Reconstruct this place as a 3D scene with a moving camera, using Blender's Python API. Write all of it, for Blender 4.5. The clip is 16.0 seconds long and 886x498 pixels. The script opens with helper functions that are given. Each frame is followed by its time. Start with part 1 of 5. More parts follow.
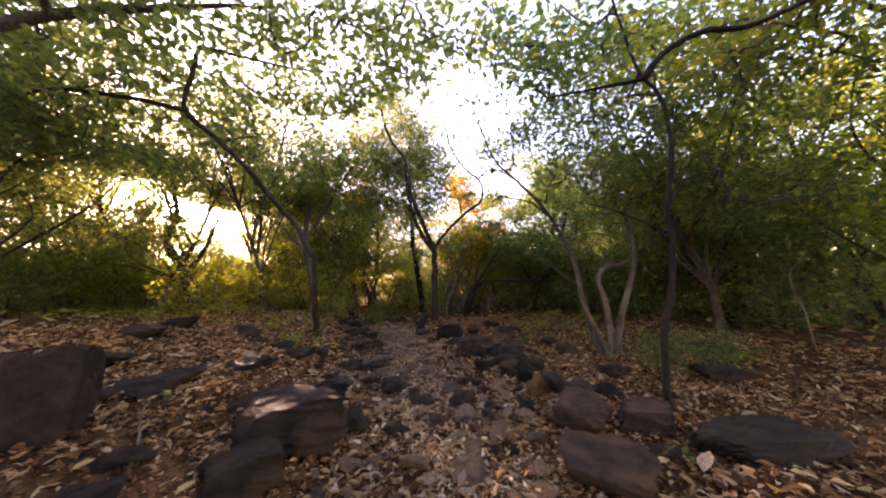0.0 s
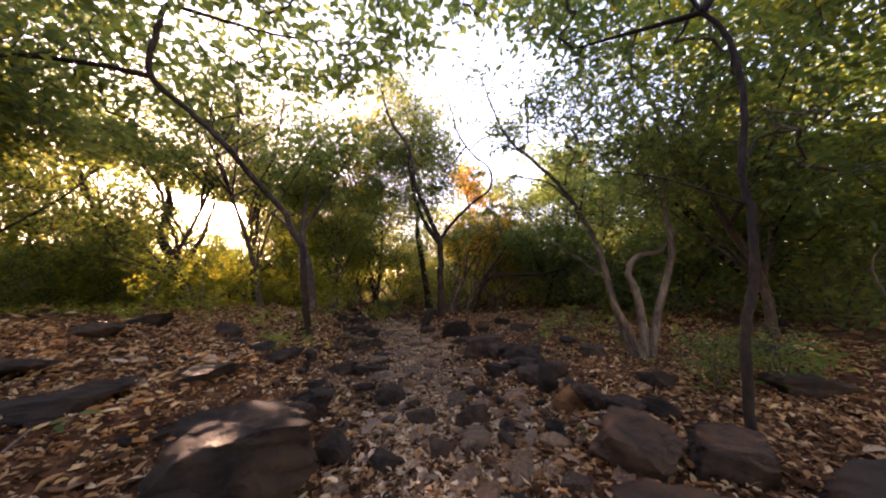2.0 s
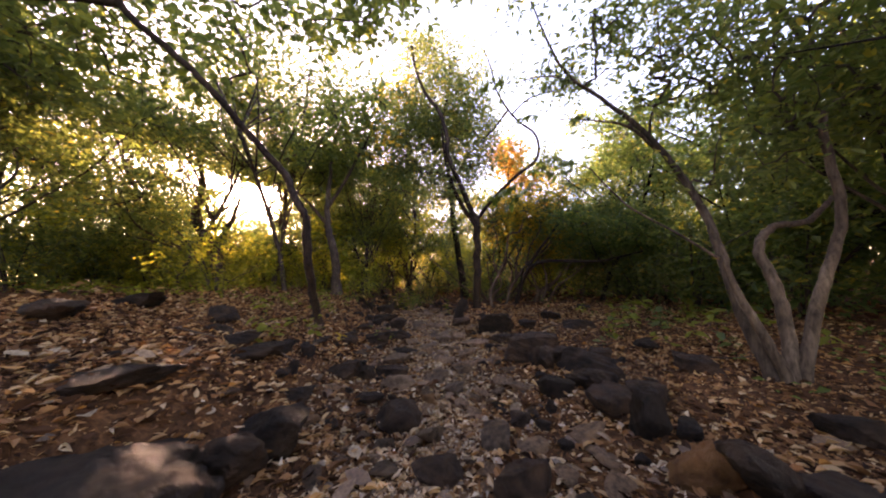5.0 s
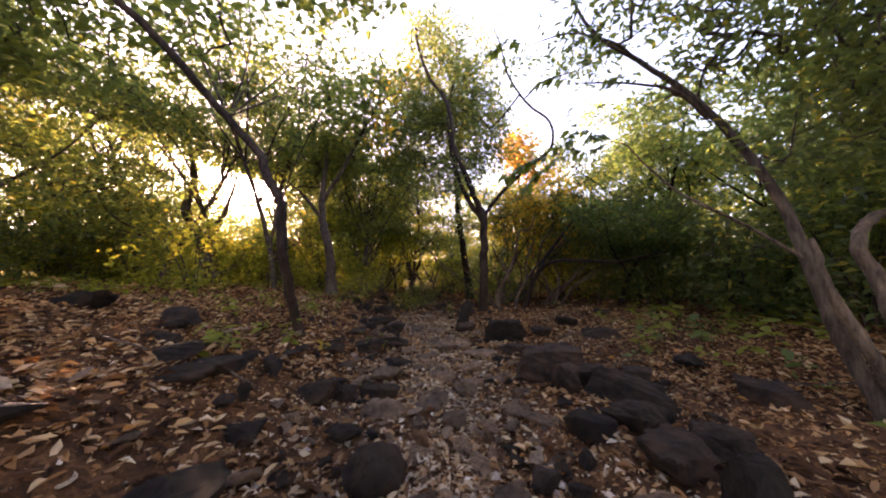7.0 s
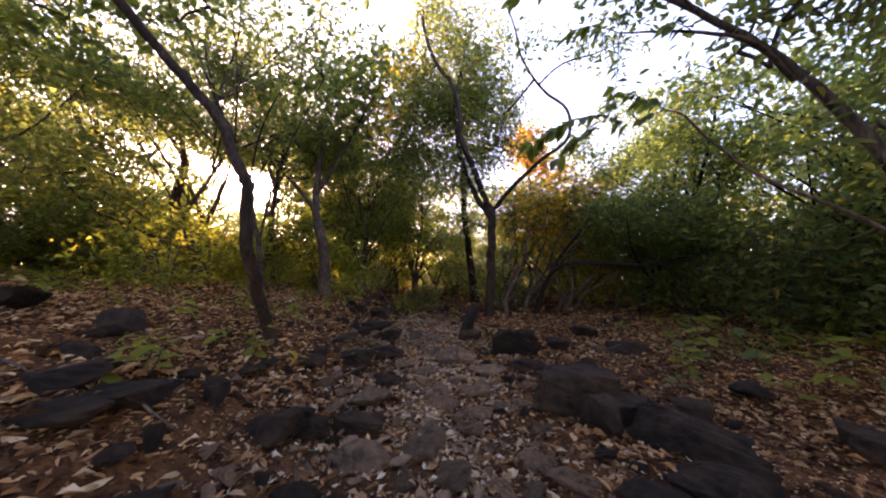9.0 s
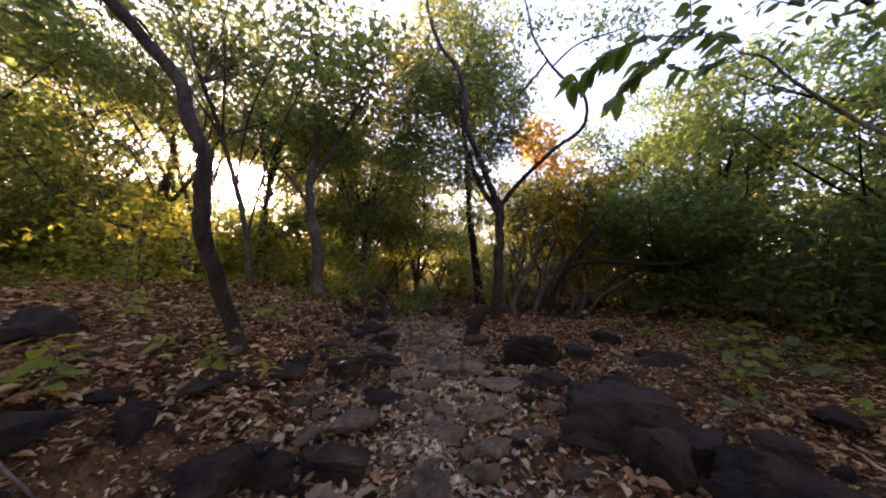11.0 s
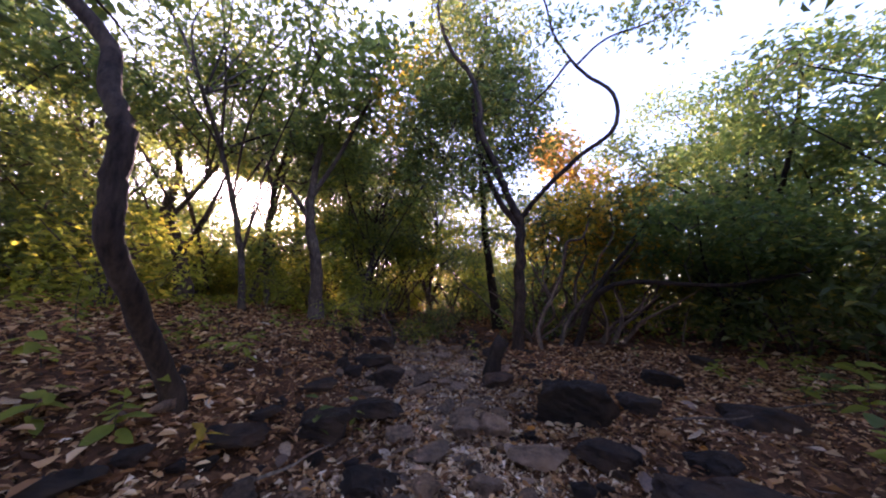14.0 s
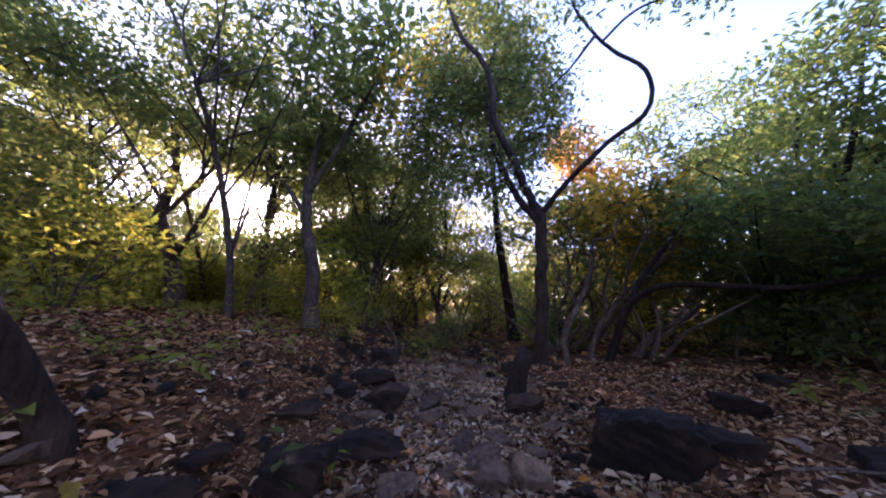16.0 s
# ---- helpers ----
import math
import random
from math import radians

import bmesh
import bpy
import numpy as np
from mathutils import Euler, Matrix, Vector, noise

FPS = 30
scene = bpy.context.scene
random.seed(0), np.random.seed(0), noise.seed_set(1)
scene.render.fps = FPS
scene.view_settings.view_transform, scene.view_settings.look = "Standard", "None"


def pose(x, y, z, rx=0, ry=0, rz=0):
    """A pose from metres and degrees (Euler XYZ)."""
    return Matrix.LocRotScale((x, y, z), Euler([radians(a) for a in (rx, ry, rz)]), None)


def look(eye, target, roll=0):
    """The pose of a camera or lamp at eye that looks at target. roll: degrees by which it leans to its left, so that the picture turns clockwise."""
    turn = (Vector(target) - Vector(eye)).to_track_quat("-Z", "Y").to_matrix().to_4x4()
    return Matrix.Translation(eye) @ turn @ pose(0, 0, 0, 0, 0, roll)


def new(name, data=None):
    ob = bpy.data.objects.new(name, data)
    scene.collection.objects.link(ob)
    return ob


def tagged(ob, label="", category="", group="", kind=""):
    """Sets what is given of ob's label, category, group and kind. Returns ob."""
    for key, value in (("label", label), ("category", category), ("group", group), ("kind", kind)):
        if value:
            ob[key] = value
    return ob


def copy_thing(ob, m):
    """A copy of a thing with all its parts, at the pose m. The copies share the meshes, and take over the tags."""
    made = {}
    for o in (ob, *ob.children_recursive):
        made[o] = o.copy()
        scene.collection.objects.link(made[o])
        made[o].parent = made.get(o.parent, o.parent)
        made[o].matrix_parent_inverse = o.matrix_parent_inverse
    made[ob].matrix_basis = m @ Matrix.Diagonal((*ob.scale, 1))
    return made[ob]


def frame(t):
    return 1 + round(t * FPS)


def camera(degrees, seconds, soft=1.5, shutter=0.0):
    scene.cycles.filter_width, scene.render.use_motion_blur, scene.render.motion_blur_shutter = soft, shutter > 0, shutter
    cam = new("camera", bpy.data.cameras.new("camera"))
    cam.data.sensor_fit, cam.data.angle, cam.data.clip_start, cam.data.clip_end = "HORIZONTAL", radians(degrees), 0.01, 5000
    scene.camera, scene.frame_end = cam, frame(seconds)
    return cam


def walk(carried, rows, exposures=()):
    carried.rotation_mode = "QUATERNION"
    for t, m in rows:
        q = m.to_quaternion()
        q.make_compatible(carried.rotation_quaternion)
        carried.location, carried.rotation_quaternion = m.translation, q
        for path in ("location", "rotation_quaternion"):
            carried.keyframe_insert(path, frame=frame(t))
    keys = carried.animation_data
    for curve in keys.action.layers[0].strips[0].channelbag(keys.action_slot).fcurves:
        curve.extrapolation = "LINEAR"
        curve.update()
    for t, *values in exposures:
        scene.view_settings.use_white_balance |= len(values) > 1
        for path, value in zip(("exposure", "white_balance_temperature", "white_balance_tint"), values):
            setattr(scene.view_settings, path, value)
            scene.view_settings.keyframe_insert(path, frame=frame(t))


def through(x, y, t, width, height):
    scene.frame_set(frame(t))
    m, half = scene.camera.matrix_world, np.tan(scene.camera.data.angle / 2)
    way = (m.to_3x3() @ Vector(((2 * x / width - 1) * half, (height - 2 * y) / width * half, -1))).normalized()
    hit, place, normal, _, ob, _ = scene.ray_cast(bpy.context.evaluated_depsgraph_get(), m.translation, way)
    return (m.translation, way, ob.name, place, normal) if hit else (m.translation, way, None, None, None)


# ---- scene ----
# ---- camera and walk ----
cam = camera(114.06, 16.0, soft=2.1)
# seconds, place in metres, turn in degrees
PATH_ROWS = [
    (0.0, 0.064, 0.064, 1.752, 96.56, 2.54, 0.71),
    (0.5, 0.052, 0.228, 1.723, 96.62, 2.54, 0.73),
    (1.0, 0.049, 0.446, 1.706, 96.42, 2.59, 1.19),
    (1.5, 0.059, 0.647, 1.708, 96.13, 2.64, 1.76),
    (2.0, 0.081, 0.852, 1.665, 95.92, 2.67, 2.15),
    (2.5, 0.088, 1.118, 1.576, 95.76, 2.54, 3.36),
    (3.0, 0.097, 1.330, 1.582, 95.31, 2.44, 5.03),
    (3.5, 0.104, 1.547, 1.567, 94.88, 2.43, 6.67),
    (4.0, 0.104, 1.769, 1.536, 94.47, 2.20, 8.25),
    (6.5, -0.004, 2.750, 1.474, 94.29, 1.29, 10.39),
    (7.0, 0.006, 2.952, 1.469, 94.35, 0.98, 10.82),
    (7.5, 0.007, 3.137, 1.451, 94.39, 0.79, 10.87),
    (8.0, -0.014, 3.359, 1.440, 94.40, 0.91, 10.81),
    (8.5, -0.073, 3.558, 1.468, 94.47, 0.52, 11.00),
    (9.0, -0.097, 3.694, 1.461, 94.53, -0.19, 11.73),
    (11.5, -0.299, 4.457, 1.381, 95.04, -0.80, 12.49),
    (12.0, -0.348, 4.562, 1.405, 95.65, -1.01, 12.95),
    (12.5, -0.358, 4.698, 1.417, 96.38, -0.98, 13.69),
    (13.0, -0.359, 4.874, 1.413, 97.38, -0.83, 14.31),
    (13.5, -0.374, 5.022, 1.431, 98.26, -0.86, 14.78),
    (14.0, -0.404, 5.160, 1.421, 98.82, -0.81, 15.07),
    (14.5, -0.470, 5.355, 1.379, 99.35, -0.66, 15.37),
    (15.0, -0.528, 5.546, 1.342, 100.24, -0.61, 15.94),
    (15.5, -0.593, 5.742, 1.306, 100.78, -0.70, 16.52),
    (16.0, -0.651, 5.920, 1.288, 101.12, -0.85, 16.85),
]
EXPOSURES = [(0.0, 3.25, 7300, 47), (4.0, 3.15, 7300, 47), (7.0, 3.25, 7100, 48), (9.0, 3.05, 6700, 48), (12.0, 3.0, 6300, 50), (16.0, 2.9, 5300, 56)]
walk(cam, [(t, pose(x, y, z, rx, ry, rz)) for t, x, y, z, rx, ry, rz in PATH_ROWS], EXPOSURES)

# ---- light ----
SUN_AZ, SUN_EL = 44.0, 13.0  # degrees left of +y, degrees above the horizon
SUN_DIR = Vector((-math.sin(radians(SUN_AZ)) * math.cos(radians(SUN_EL)), math.cos(radians(SUN_AZ)) * math.cos(radians(SUN_EL)), math.sin(radians(SUN_EL))))
world = bpy.data.worlds.new("sky")
scene.world = world
world.use_nodes = True
wn = world.node_tree
sky = wn.nodes.new("ShaderNodeTexSky")
sky.sky_type = 'NISHITA'
sky.sun_disc = False
sky.sun_elevation = radians(SUN_EL)
sky.sun_rotation = radians(-SUN_AZ)
sky.dust_density = 1.2
sky.air_density = 1.0
wn.links.new(sky.outputs[0], wn.nodes["Background"].inputs[0])
wn.nodes["Background"].inputs[1].default_value = 0.15
sun_data = bpy.data.lights.new("sun", 'SUN')
sun_data.energy = 5.0
sun_data.angle = radians(0.6)
sun_data.color = (1.0, 0.78, 0.50)
sun = new("sun", sun_data)
sun.matrix_world = look(SUN_DIR * 60, (0, 0, 0))


# ---- materials ----
def material(name):
    m = bpy.data.materials.new(name)
    m.use_nodes = True
    nt = m.node_tree
    return m, nt, nt.nodes["Principled BSDF"], nt.nodes["Material Output"]


def node(nt, kind, **values):
    n = nt.nodes.new(kind)
    for k, v in values.items():
        n.inputs[k.replace("_", " ")].default_value = v
    return n


def ramp(nt, source, stops):
    r = nt.nodes.new("ShaderNodeValToRGB")
    e = r.color_ramp.elements
    while len(e) < len(stops):
        e.new(0.5)
    for el, (pos, col) in zip(e, stops):
        el.position = pos
        el.color = (*col, 1)
    nt.links.new(source, r.inputs[0])
    return r


def mixed(nt, a, b, fac, mode='MIX'):
    m = nt.nodes.new("ShaderNodeMix")
    m.data_type = 'RGBA'
    m.blend_type = mode
    for sock, v in ((m.inputs[6], a), (m.inputs[7], b), (m.inputs[0], fac)):
        if isinstance(v, (int, float)):
            sock.default_value = v
        elif isinstance(v, tuple):
            sock.default_value = (*v, 1)
        else:
            nt.links.new(v, sock)
    return m.outputs[2]


def bump(nt, bsdf, height, strength, distance):
    b = nt.nodes.new("ShaderNodeBump")
    b.inputs["Strength"].default_value = strength
    b.inputs["Distance"].default_value = distance
    nt.links.new(height, b.inputs["Height"])
    nt.links.new(b.outputs[0], bsdf.inputs["Normal"])


def place_coords(nt, scale=(1, 1, 1), kind="Object"):
    tc = nt.nodes.new("ShaderNodeTexCoord")
    mp = nt.nodes.new("ShaderNodeMapping")
    mp.inputs["Scale"].default_value = scale
    nt.links.new(tc.outputs[kind], mp.inputs[0])
    return mp.outputs[0]


def noise_tex(nt, coords, scale, detail=5, rough=0.55):
    n = node(nt, "ShaderNodeTexNoise", Scale=scale, Detail=detail, Roughness=rough)
    nt.links.new(coords, n.inputs["Vector"])
    return n


def leaf_material(name, stops, through=0.5, glow=1.6, rough=0.5, spec=0.35):
    """Thin leaves: a tinted surface that also lets light through."""
    m, nt, bsdf, out = material(name)
    geo = nt.nodes.new("ShaderNodeNewGeometry")
    col = ramp(nt, geo.outputs["Random Per Island"], stops).outputs[0]
    n = noise_tex(nt, place_coords(nt), 0.9, 3)
    patch = ramp(nt, n.outputs[0], [(0.3, (0.72, 0.72, 0.72)), (0.7, (1.25, 1.2, 1.1))])
    col = mixed(nt, col, patch.outputs[0], 1.0, 'MULTIPLY')
    nt.links.new(col, bsdf.inputs["Base Color"])
    bsdf.inputs["Roughness"].default_value = rough
    bsdf.inputs["Specular IOR Level"].default_value = spec
    tr = nt.nodes.new("ShaderNodeBsdfTranslucent")
    warm = mixed(nt, col, (glow * 1.15, glow, glow * 0.5), 1.0, 'MULTIPLY')
    nt.links.new(warm, tr.inputs[0])
    mx = nt.nodes.new("ShaderNodeMixShader")
    mx.inputs[0].default_value = through
    nt.links.new(bsdf.outputs[0], mx.inputs[1])
    nt.links.new(tr.outputs[0], mx.inputs[2])
    nt.links.new(mx.outputs[0], out.inputs[0])
    return m


def bark_material(name, dark, light, pale=0.0):
    m, nt, bsdf, out = material(name)
    c = place_coords(nt, (1, 1, 0.22))
    n1 = noise_tex(nt, c, 26, 7, 0.65)
    n2 = noise_tex(nt, place_coords(nt), 2.2, 4)
    col = ramp(nt, n1.outputs[0], [(0.32, dark), (0.68, light)]).outputs[0]
    blot = ramp(nt, n2.outputs[0], [(0.42, (0.62, 0.6, 0.58)), (0.62, (1.1 + pale, 1.08 + pale, 1.02 + pale))])
    col = mixed(nt, col, blot.outputs[0], 1.0, 'MULTIPLY')
    nt.links.new(col, bsdf.inputs["Base Color"])
    bsdf.inputs["Roughness"].default_value = 0.9
    bsdf.inputs["Specular IOR Level"].default_value = 0.2
    bump(nt, bsdf, n1.outputs[0], 0.9, 0.015)
    return m


def rock_material(name, dark, light, stain, gloss=0.22, smooth=0.7, low=0.72):
    m, nt, bsdf, out = material(name)
    c = place_coords(nt)
    n1 = noise_tex(nt, c, 6, 12, 0.72)
    n2 = noise_tex(nt, c, 2.6, 6)
    n3 = noise_tex(nt, c, 38, 6, 0.75)
    col = ramp(nt, n1.outputs[0], [(0.34, dark), (0.7, light)]).outputs[0]
    f = ramp(nt, n2.outputs[0], [(0.44, (0, 0, 0)), (0.68, (0.75, 0.75, 0.75))])
    col = mixed(nt, col, stain, f.outputs[0])
    info = nt.nodes.new("ShaderNodeObjectInfo")
    tint = ramp(nt, info.outputs["Random"], [(0.0, (low, low * 0.97, low * 0.95)), (0.5, (1.0, 0.95, 0.92)), (1.0, (1.35, 1.2, 1.08))])
    col = mixed(nt, col, tint.outputs[0], 1.0, 'MULTIPLY')
    nt.links.new(col, bsdf.inputs["Base Color"])
    r = ramp(nt, n1.outputs[0], [(0.3, (smooth, smooth, smooth)), (0.7, (smooth + 0.25, smooth + 0.25, smooth + 0.25))])
    nt.links.new(r.outputs[0], bsdf.inputs["Roughness"])
    bsdf.inputs["Specular IOR Level"].default_value = gloss
    both = nt.nodes.new("ShaderNodeMath")
    both.operation = 'MULTIPLY_ADD'
    both.inputs[1].default_value = 0.45
    nt.links.new(n3.outputs[0], both.inputs[0])
    nt.links.new(n1.outputs[0], both.inputs[2])
    bump(nt, bsdf, both.outputs[0], 1.0, 0.12)
    return m


def soil_material():
    m, nt, bsdf, out = material("leafy_soil")
    c = place_coords(nt)
    n1 = noise_tex(nt, c, 1.3, 6)
    n2 = noise_tex(nt, c, 34, 6, 0.7)
    v = node(nt, "ShaderNodeTexVoronoi", Scale=16.0)
    nt.links.new(c, v.inputs["Vector"])
    base = ramp(nt, n2.outputs[0], [(0.3, (0.04, 0.023, 0.013)), (0.72, (0.20, 0.112, 0.055))]).outputs[0]
    chips = ramp(nt, v.outputs["Color"], [(0.2, (0.5, 0.42, 0.36)), (0.8, (1.5, 1.25, 1.0))]).outputs[0]
    col = mixed(nt, base, chips, 0.8, 'MULTIPLY')
    big = ramp(nt, n1.outputs[0], [(0.35, (0.65, 0.6, 0.6)), (0.68, (1.25, 1.1, 0.95))]).outputs[0]
    col = mixed(nt, col, big, 1.0, 'MULTIPLY')
    nt.links.new(col, bsdf.inputs["Base Color"])
    bsdf.inputs["Roughness"].default_value = 0.95
    bsdf.inputs["Specular IOR Level"].default_value = 0.15
    bump(nt, bsdf, n2.outputs[0], 0.8, 0.02)
    return m


def pebble_material():
    m, nt, bsdf, out = material("pebble_stone")
    geo = nt.nodes.new("ShaderNodeNewGeometry")
    col = ramp(nt, geo.outputs["Random Per Island"], [(0.0, (0.06, 0.04, 0.026)), (0.5, (0.28, 0.19, 0.12)), (0.85, (0.52, 0.37, 0.25)), (1.0, (0.70, 0.54, 0.39))]).outputs[0]
    n = noise_tex(nt, place_coords(nt), 60, 4)
    spot = ramp(nt, n.outputs[0], [(0.35, (0.6, 0.6, 0.6)), (0.65, (1.2, 1.15, 1.1))]).outputs[0]
    nt.links.new(mixed(nt, col, spot, 1.0, 'MULTIPLY'), bsdf.inputs["Base Color"])
    bsdf.inputs["Roughness"].default_value = 0.5
    bump(nt, bsdf, n.outputs[0], 0.5, 0.01)
    return m


PEBBLE = pebble_material()
SOIL = soil_material()
ROCK = rock_material("dark_basalt", (0.004, 0.003, 0.002), (0.068, 0.044, 0.029), (0.10, 0.056, 0.029), 0.25, 0.6)
BROWN = rock_material("brown_stone", (0.012, 0.007, 0.005), (0.11, 0.068, 0.042), (0.12, 0.064, 0.032), 0.25, 0.6, 0.8)
GREY = rock_material("track_stone", (0.075, 0.047, 0.030), (0.48, 0.325, 0.21), (0.38, 0.23, 0.125), 0.22, 0.6, 0.45)
RUST = rock_material("rusty_stone", (0.14, 0.07, 0.03), (0.42, 0.22, 0.09), (0.30, 0.12, 0.05))
BARK = bark_material("grey_brown_bark", (0.035, 0.025, 0.018), (0.15, 0.11, 0.08))
# Dark bark, made darker still to put the trunks' shade into its colour.
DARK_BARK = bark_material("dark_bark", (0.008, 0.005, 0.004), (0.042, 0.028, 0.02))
PALE_BARK = bark_material("pale_bark", (0.05, 0.034, 0.024), (0.21, 0.15, 0.105), 0.12)
BROWN_BARK = bark_material("brown_bark", (0.016, 0.010, 0.007), (0.075, 0.048, 0.032), 0.1)
TWIG = bark_material("twig_bark", (0.04, 0.03, 0.024), (0.15, 0.115, 0.085))
BIG_LEAF = leaf_material("broad_leaves", [(0.0, (0.058, 0.090, 0.042)), (0.7, (0.10, 0.138, 0.058)), (1.0, (0.16, 0.19, 0.05))], 0.65, 2.6)
MID_LEAF = leaf_material("green_leaves", [(0.0, (0.058, 0.092, 0.040)), (0.6, (0.10, 0.145, 0.060)), (0.96, (0.16, 0.19, 0.06)), (1.0, (0.34, 0.27, 0.05))], 0.62, 2.1)
# Darker than MID_LEAF, putting the shade of the right-hand trees into their colour.
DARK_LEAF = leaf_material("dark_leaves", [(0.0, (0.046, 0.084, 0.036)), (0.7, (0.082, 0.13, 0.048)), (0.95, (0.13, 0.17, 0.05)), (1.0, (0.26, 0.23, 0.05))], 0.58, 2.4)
# Yellow-green leaves, brightened to stand for sunlight the woods keep off them.
LIME_LEAF = leaf_material("lime_leaves", [(0.0, (0.09, 0.13, 0.024)), (0.6, (0.165, 0.20, 0.036)), (0.94, (0.25, 0.25, 0.04)), (1.0, (0.38, 0.32, 0.05))], 0.62, 2.3)
GOLD_LEAF = leaf_material("gold_leaves", [(0.0, (0.17, 0.17, 0.025)), (0.5, (0.33, 0.26, 0.035)), (1.0, (0.46, 0.29, 0.035))], 0.65, 2.0)
RUST_LEAF = leaf_material("orange_leaves", [(0.0, (0.26, 0.16, 0.04)), (0.6, (0.40, 0.26, 0.06)), (1.0, (0.46, 0.34, 0.08))], 0.5, 1.3)
DRY_LEAF = leaf_material("dry_leaves", [(0.0, (0.025, 0.012, 0.007)), (0.35, (0.12, 0.055, 0.027)), (0.62, (0.37, 0.185, 0.082)), (0.85, (0.56, 0.335, 0.165)), (0.96, (0.72, 0.53, 0.33)), (1.0, (0.56, 0.24, 0.05))], 0.25, 1.0, 0.75, 0.12)
BLEACHED_LEAF = leaf_material("bleached_leaves", [(0.0, (0.15, 0.078, 0.038)), (0.35, (0.42, 0.25, 0.13)), (0.75, (0.70, 0.50, 0.31)), (1.0, (0.82, 0.70, 0.53))], 0.2, 1.0, 0.5, 0.5)


# ---- the lie of the land ----
TABLE = np.random.RandomState(7).rand(256, 256)


def lattice(x, y):
    """Smooth noise from 0 to 1 on a unit grid."""
    xi, yi = np.floor(x).astype(int), np.floor(y).astype(int)
    u, v = x - xi, y - yi
    u, v = u * u * (3 - 2 * u), v * v * (3 - 2 * v)
    a, b = TABLE[xi % 256, yi % 256], TABLE[(xi + 1) % 256, yi % 256]
    c, d = TABLE[xi % 256, (yi + 1) % 256], TABLE[(xi + 1) % 256, (yi + 1) % 256]
    return a + (b - a) * u + (c + (d - c) * u - a - (b - a) * u) * v


def fractal(x, y, octaves=4):
    return sum((lattice(x * 2 ** k + 17 * k, y * 2 ** k + 31 * k) - 0.5) / 2 ** k for k in range(octaves))


def bed_x(y):
    """The middle of the stony track."""
    return np.interp(y, [-6, 0, 4, 6, 8.4, 10, 16, 26, 60], [0.1, 0.05, -0.2, -0.7, -1.3, -1.8, -3.6, -6.8, -14])


def height(x, y):
    x, y = np.asarray(x, float), np.asarray(y, float)
    bed = np.interp(y, [3, 4, 6.2, 7.2, 12, 30], [0.13, 0.11, 0.02, 0, 0.03, 0.1])
    u = bed_x(y) - x
    k = np.interp(y, [9, 15], [1, 0.75])
    left = k * np.interp(u, [0, 0.9, 1.5, 2.2, 4.8, 9.5, 40], [0, 0.02, 0.24, 0.66, 1.08, 1.3, 2.2])
    right = np.interp(-u, [0, 0.9, 1.6, 4, 9, 40], [0, 0.02, 0.1, 0.12, 0.3, 1.2])
    rough = 0.09 * fractal(x * 1.3, y * 1.3, 4) + 0.03 * fractal(x * 7, y * 7, 2)
    return bed + np.where(u > 0, left, right) + rough


def ground_z(x, y):
    return float(height(np.array([x]), np.array([y]))[0])


def mesh_np(name, verts, faces, mat, smooth=True):
    """A mesh from arrays of places and of equal-sided faces."""
    verts, faces = np.asarray(verts, np.float32), np.asarray(faces, np.int32)
    me = bpy.data.meshes.new(name)
    k = faces.shape[1]
    me.vertices.add(len(verts))
    me.vertices.foreach_set("co", verts.ravel())
    me.loops.add(faces.size)
    me.loops.foreach_set("vertex_index", faces.ravel())
    me.polygons.add(len(faces))
    me.polygons.foreach_set("loop_start", np.arange(0, faces.size, k, dtype=np.int32))
    me.polygons.foreach_set("loop_total", np.full(len(faces), k, np.int32))
    me.polygons.foreach_set("use_smooth", np.full(len(faces), smooth))
    me.update(calc_edges=True)
    me.validate()
    me.materials.append(mat)
    return me


def part(name, me, parent, label="", kind=""):
    """One mesh object under a thing or a part."""
    ob = new(name, me)
    ob.parent = parent
    return tagged(ob, label, kind=kind)


def spread(near0, near1, step, far, grow=1.16):
    line = list(np.arange(near0, near1, step))
    a, s = near0, step
    while a > -far:
        s *= grow
        a -= s
        line.insert(0, a)
    b, s = line[-1], step
    while b < far:
        s *= grow
        b += s
        line.append(b)
    return np.array(line)


gx, gy = spread(-7, 7, 0.085, 420), spread(-1.5, 14, 0.085, 420)
GX, GY = np.meshgrid(gx, gy, indexing="ij")
GV = np.stack([GX.ravel(), GY.ravel(), height(GX.ravel(), GY.ravel())], 1)
ii, jj = np.meshgrid(np.arange(len(gx) - 1), np.arange(len(gy) - 1), indexing="ij")
q = (ii * len(gy) + jj).ravel()
ground = tagged(new("ground", mesh_np("ground", GV, np.stack([q, q + len(gy), q + len(gy) + 1, q + 1], 1), SOIL)),
                "brown forest soil sloping up from a stony track", "ground", kind="structure")


# the sun's disc, far beyond the woods
glow, gnt, gb, gout = material("sun_disc")
em = node(gnt, "ShaderNodeEmission", Color=(1.0, 0.86, 0.62, 1), Strength=40.0)
gnt.links.new(em.outputs[0], gout.inputs[0])
bm = bmesh.new()
bmesh.ops.create_icosphere(bm, subdivisions=3, radius=38)
disc_mesh = bpy.data.meshes.new("backdrop")
bm.to_mesh(disc_mesh)
bm.free()
disc_mesh.materials.append(glow)
disc = new("backdrop", disc_mesh)
disc.location = SUN_DIR * 2000
disc.visible_shadow = False
tagged(disc, "low evening sun shining through the trees", "sun", kind="structure")

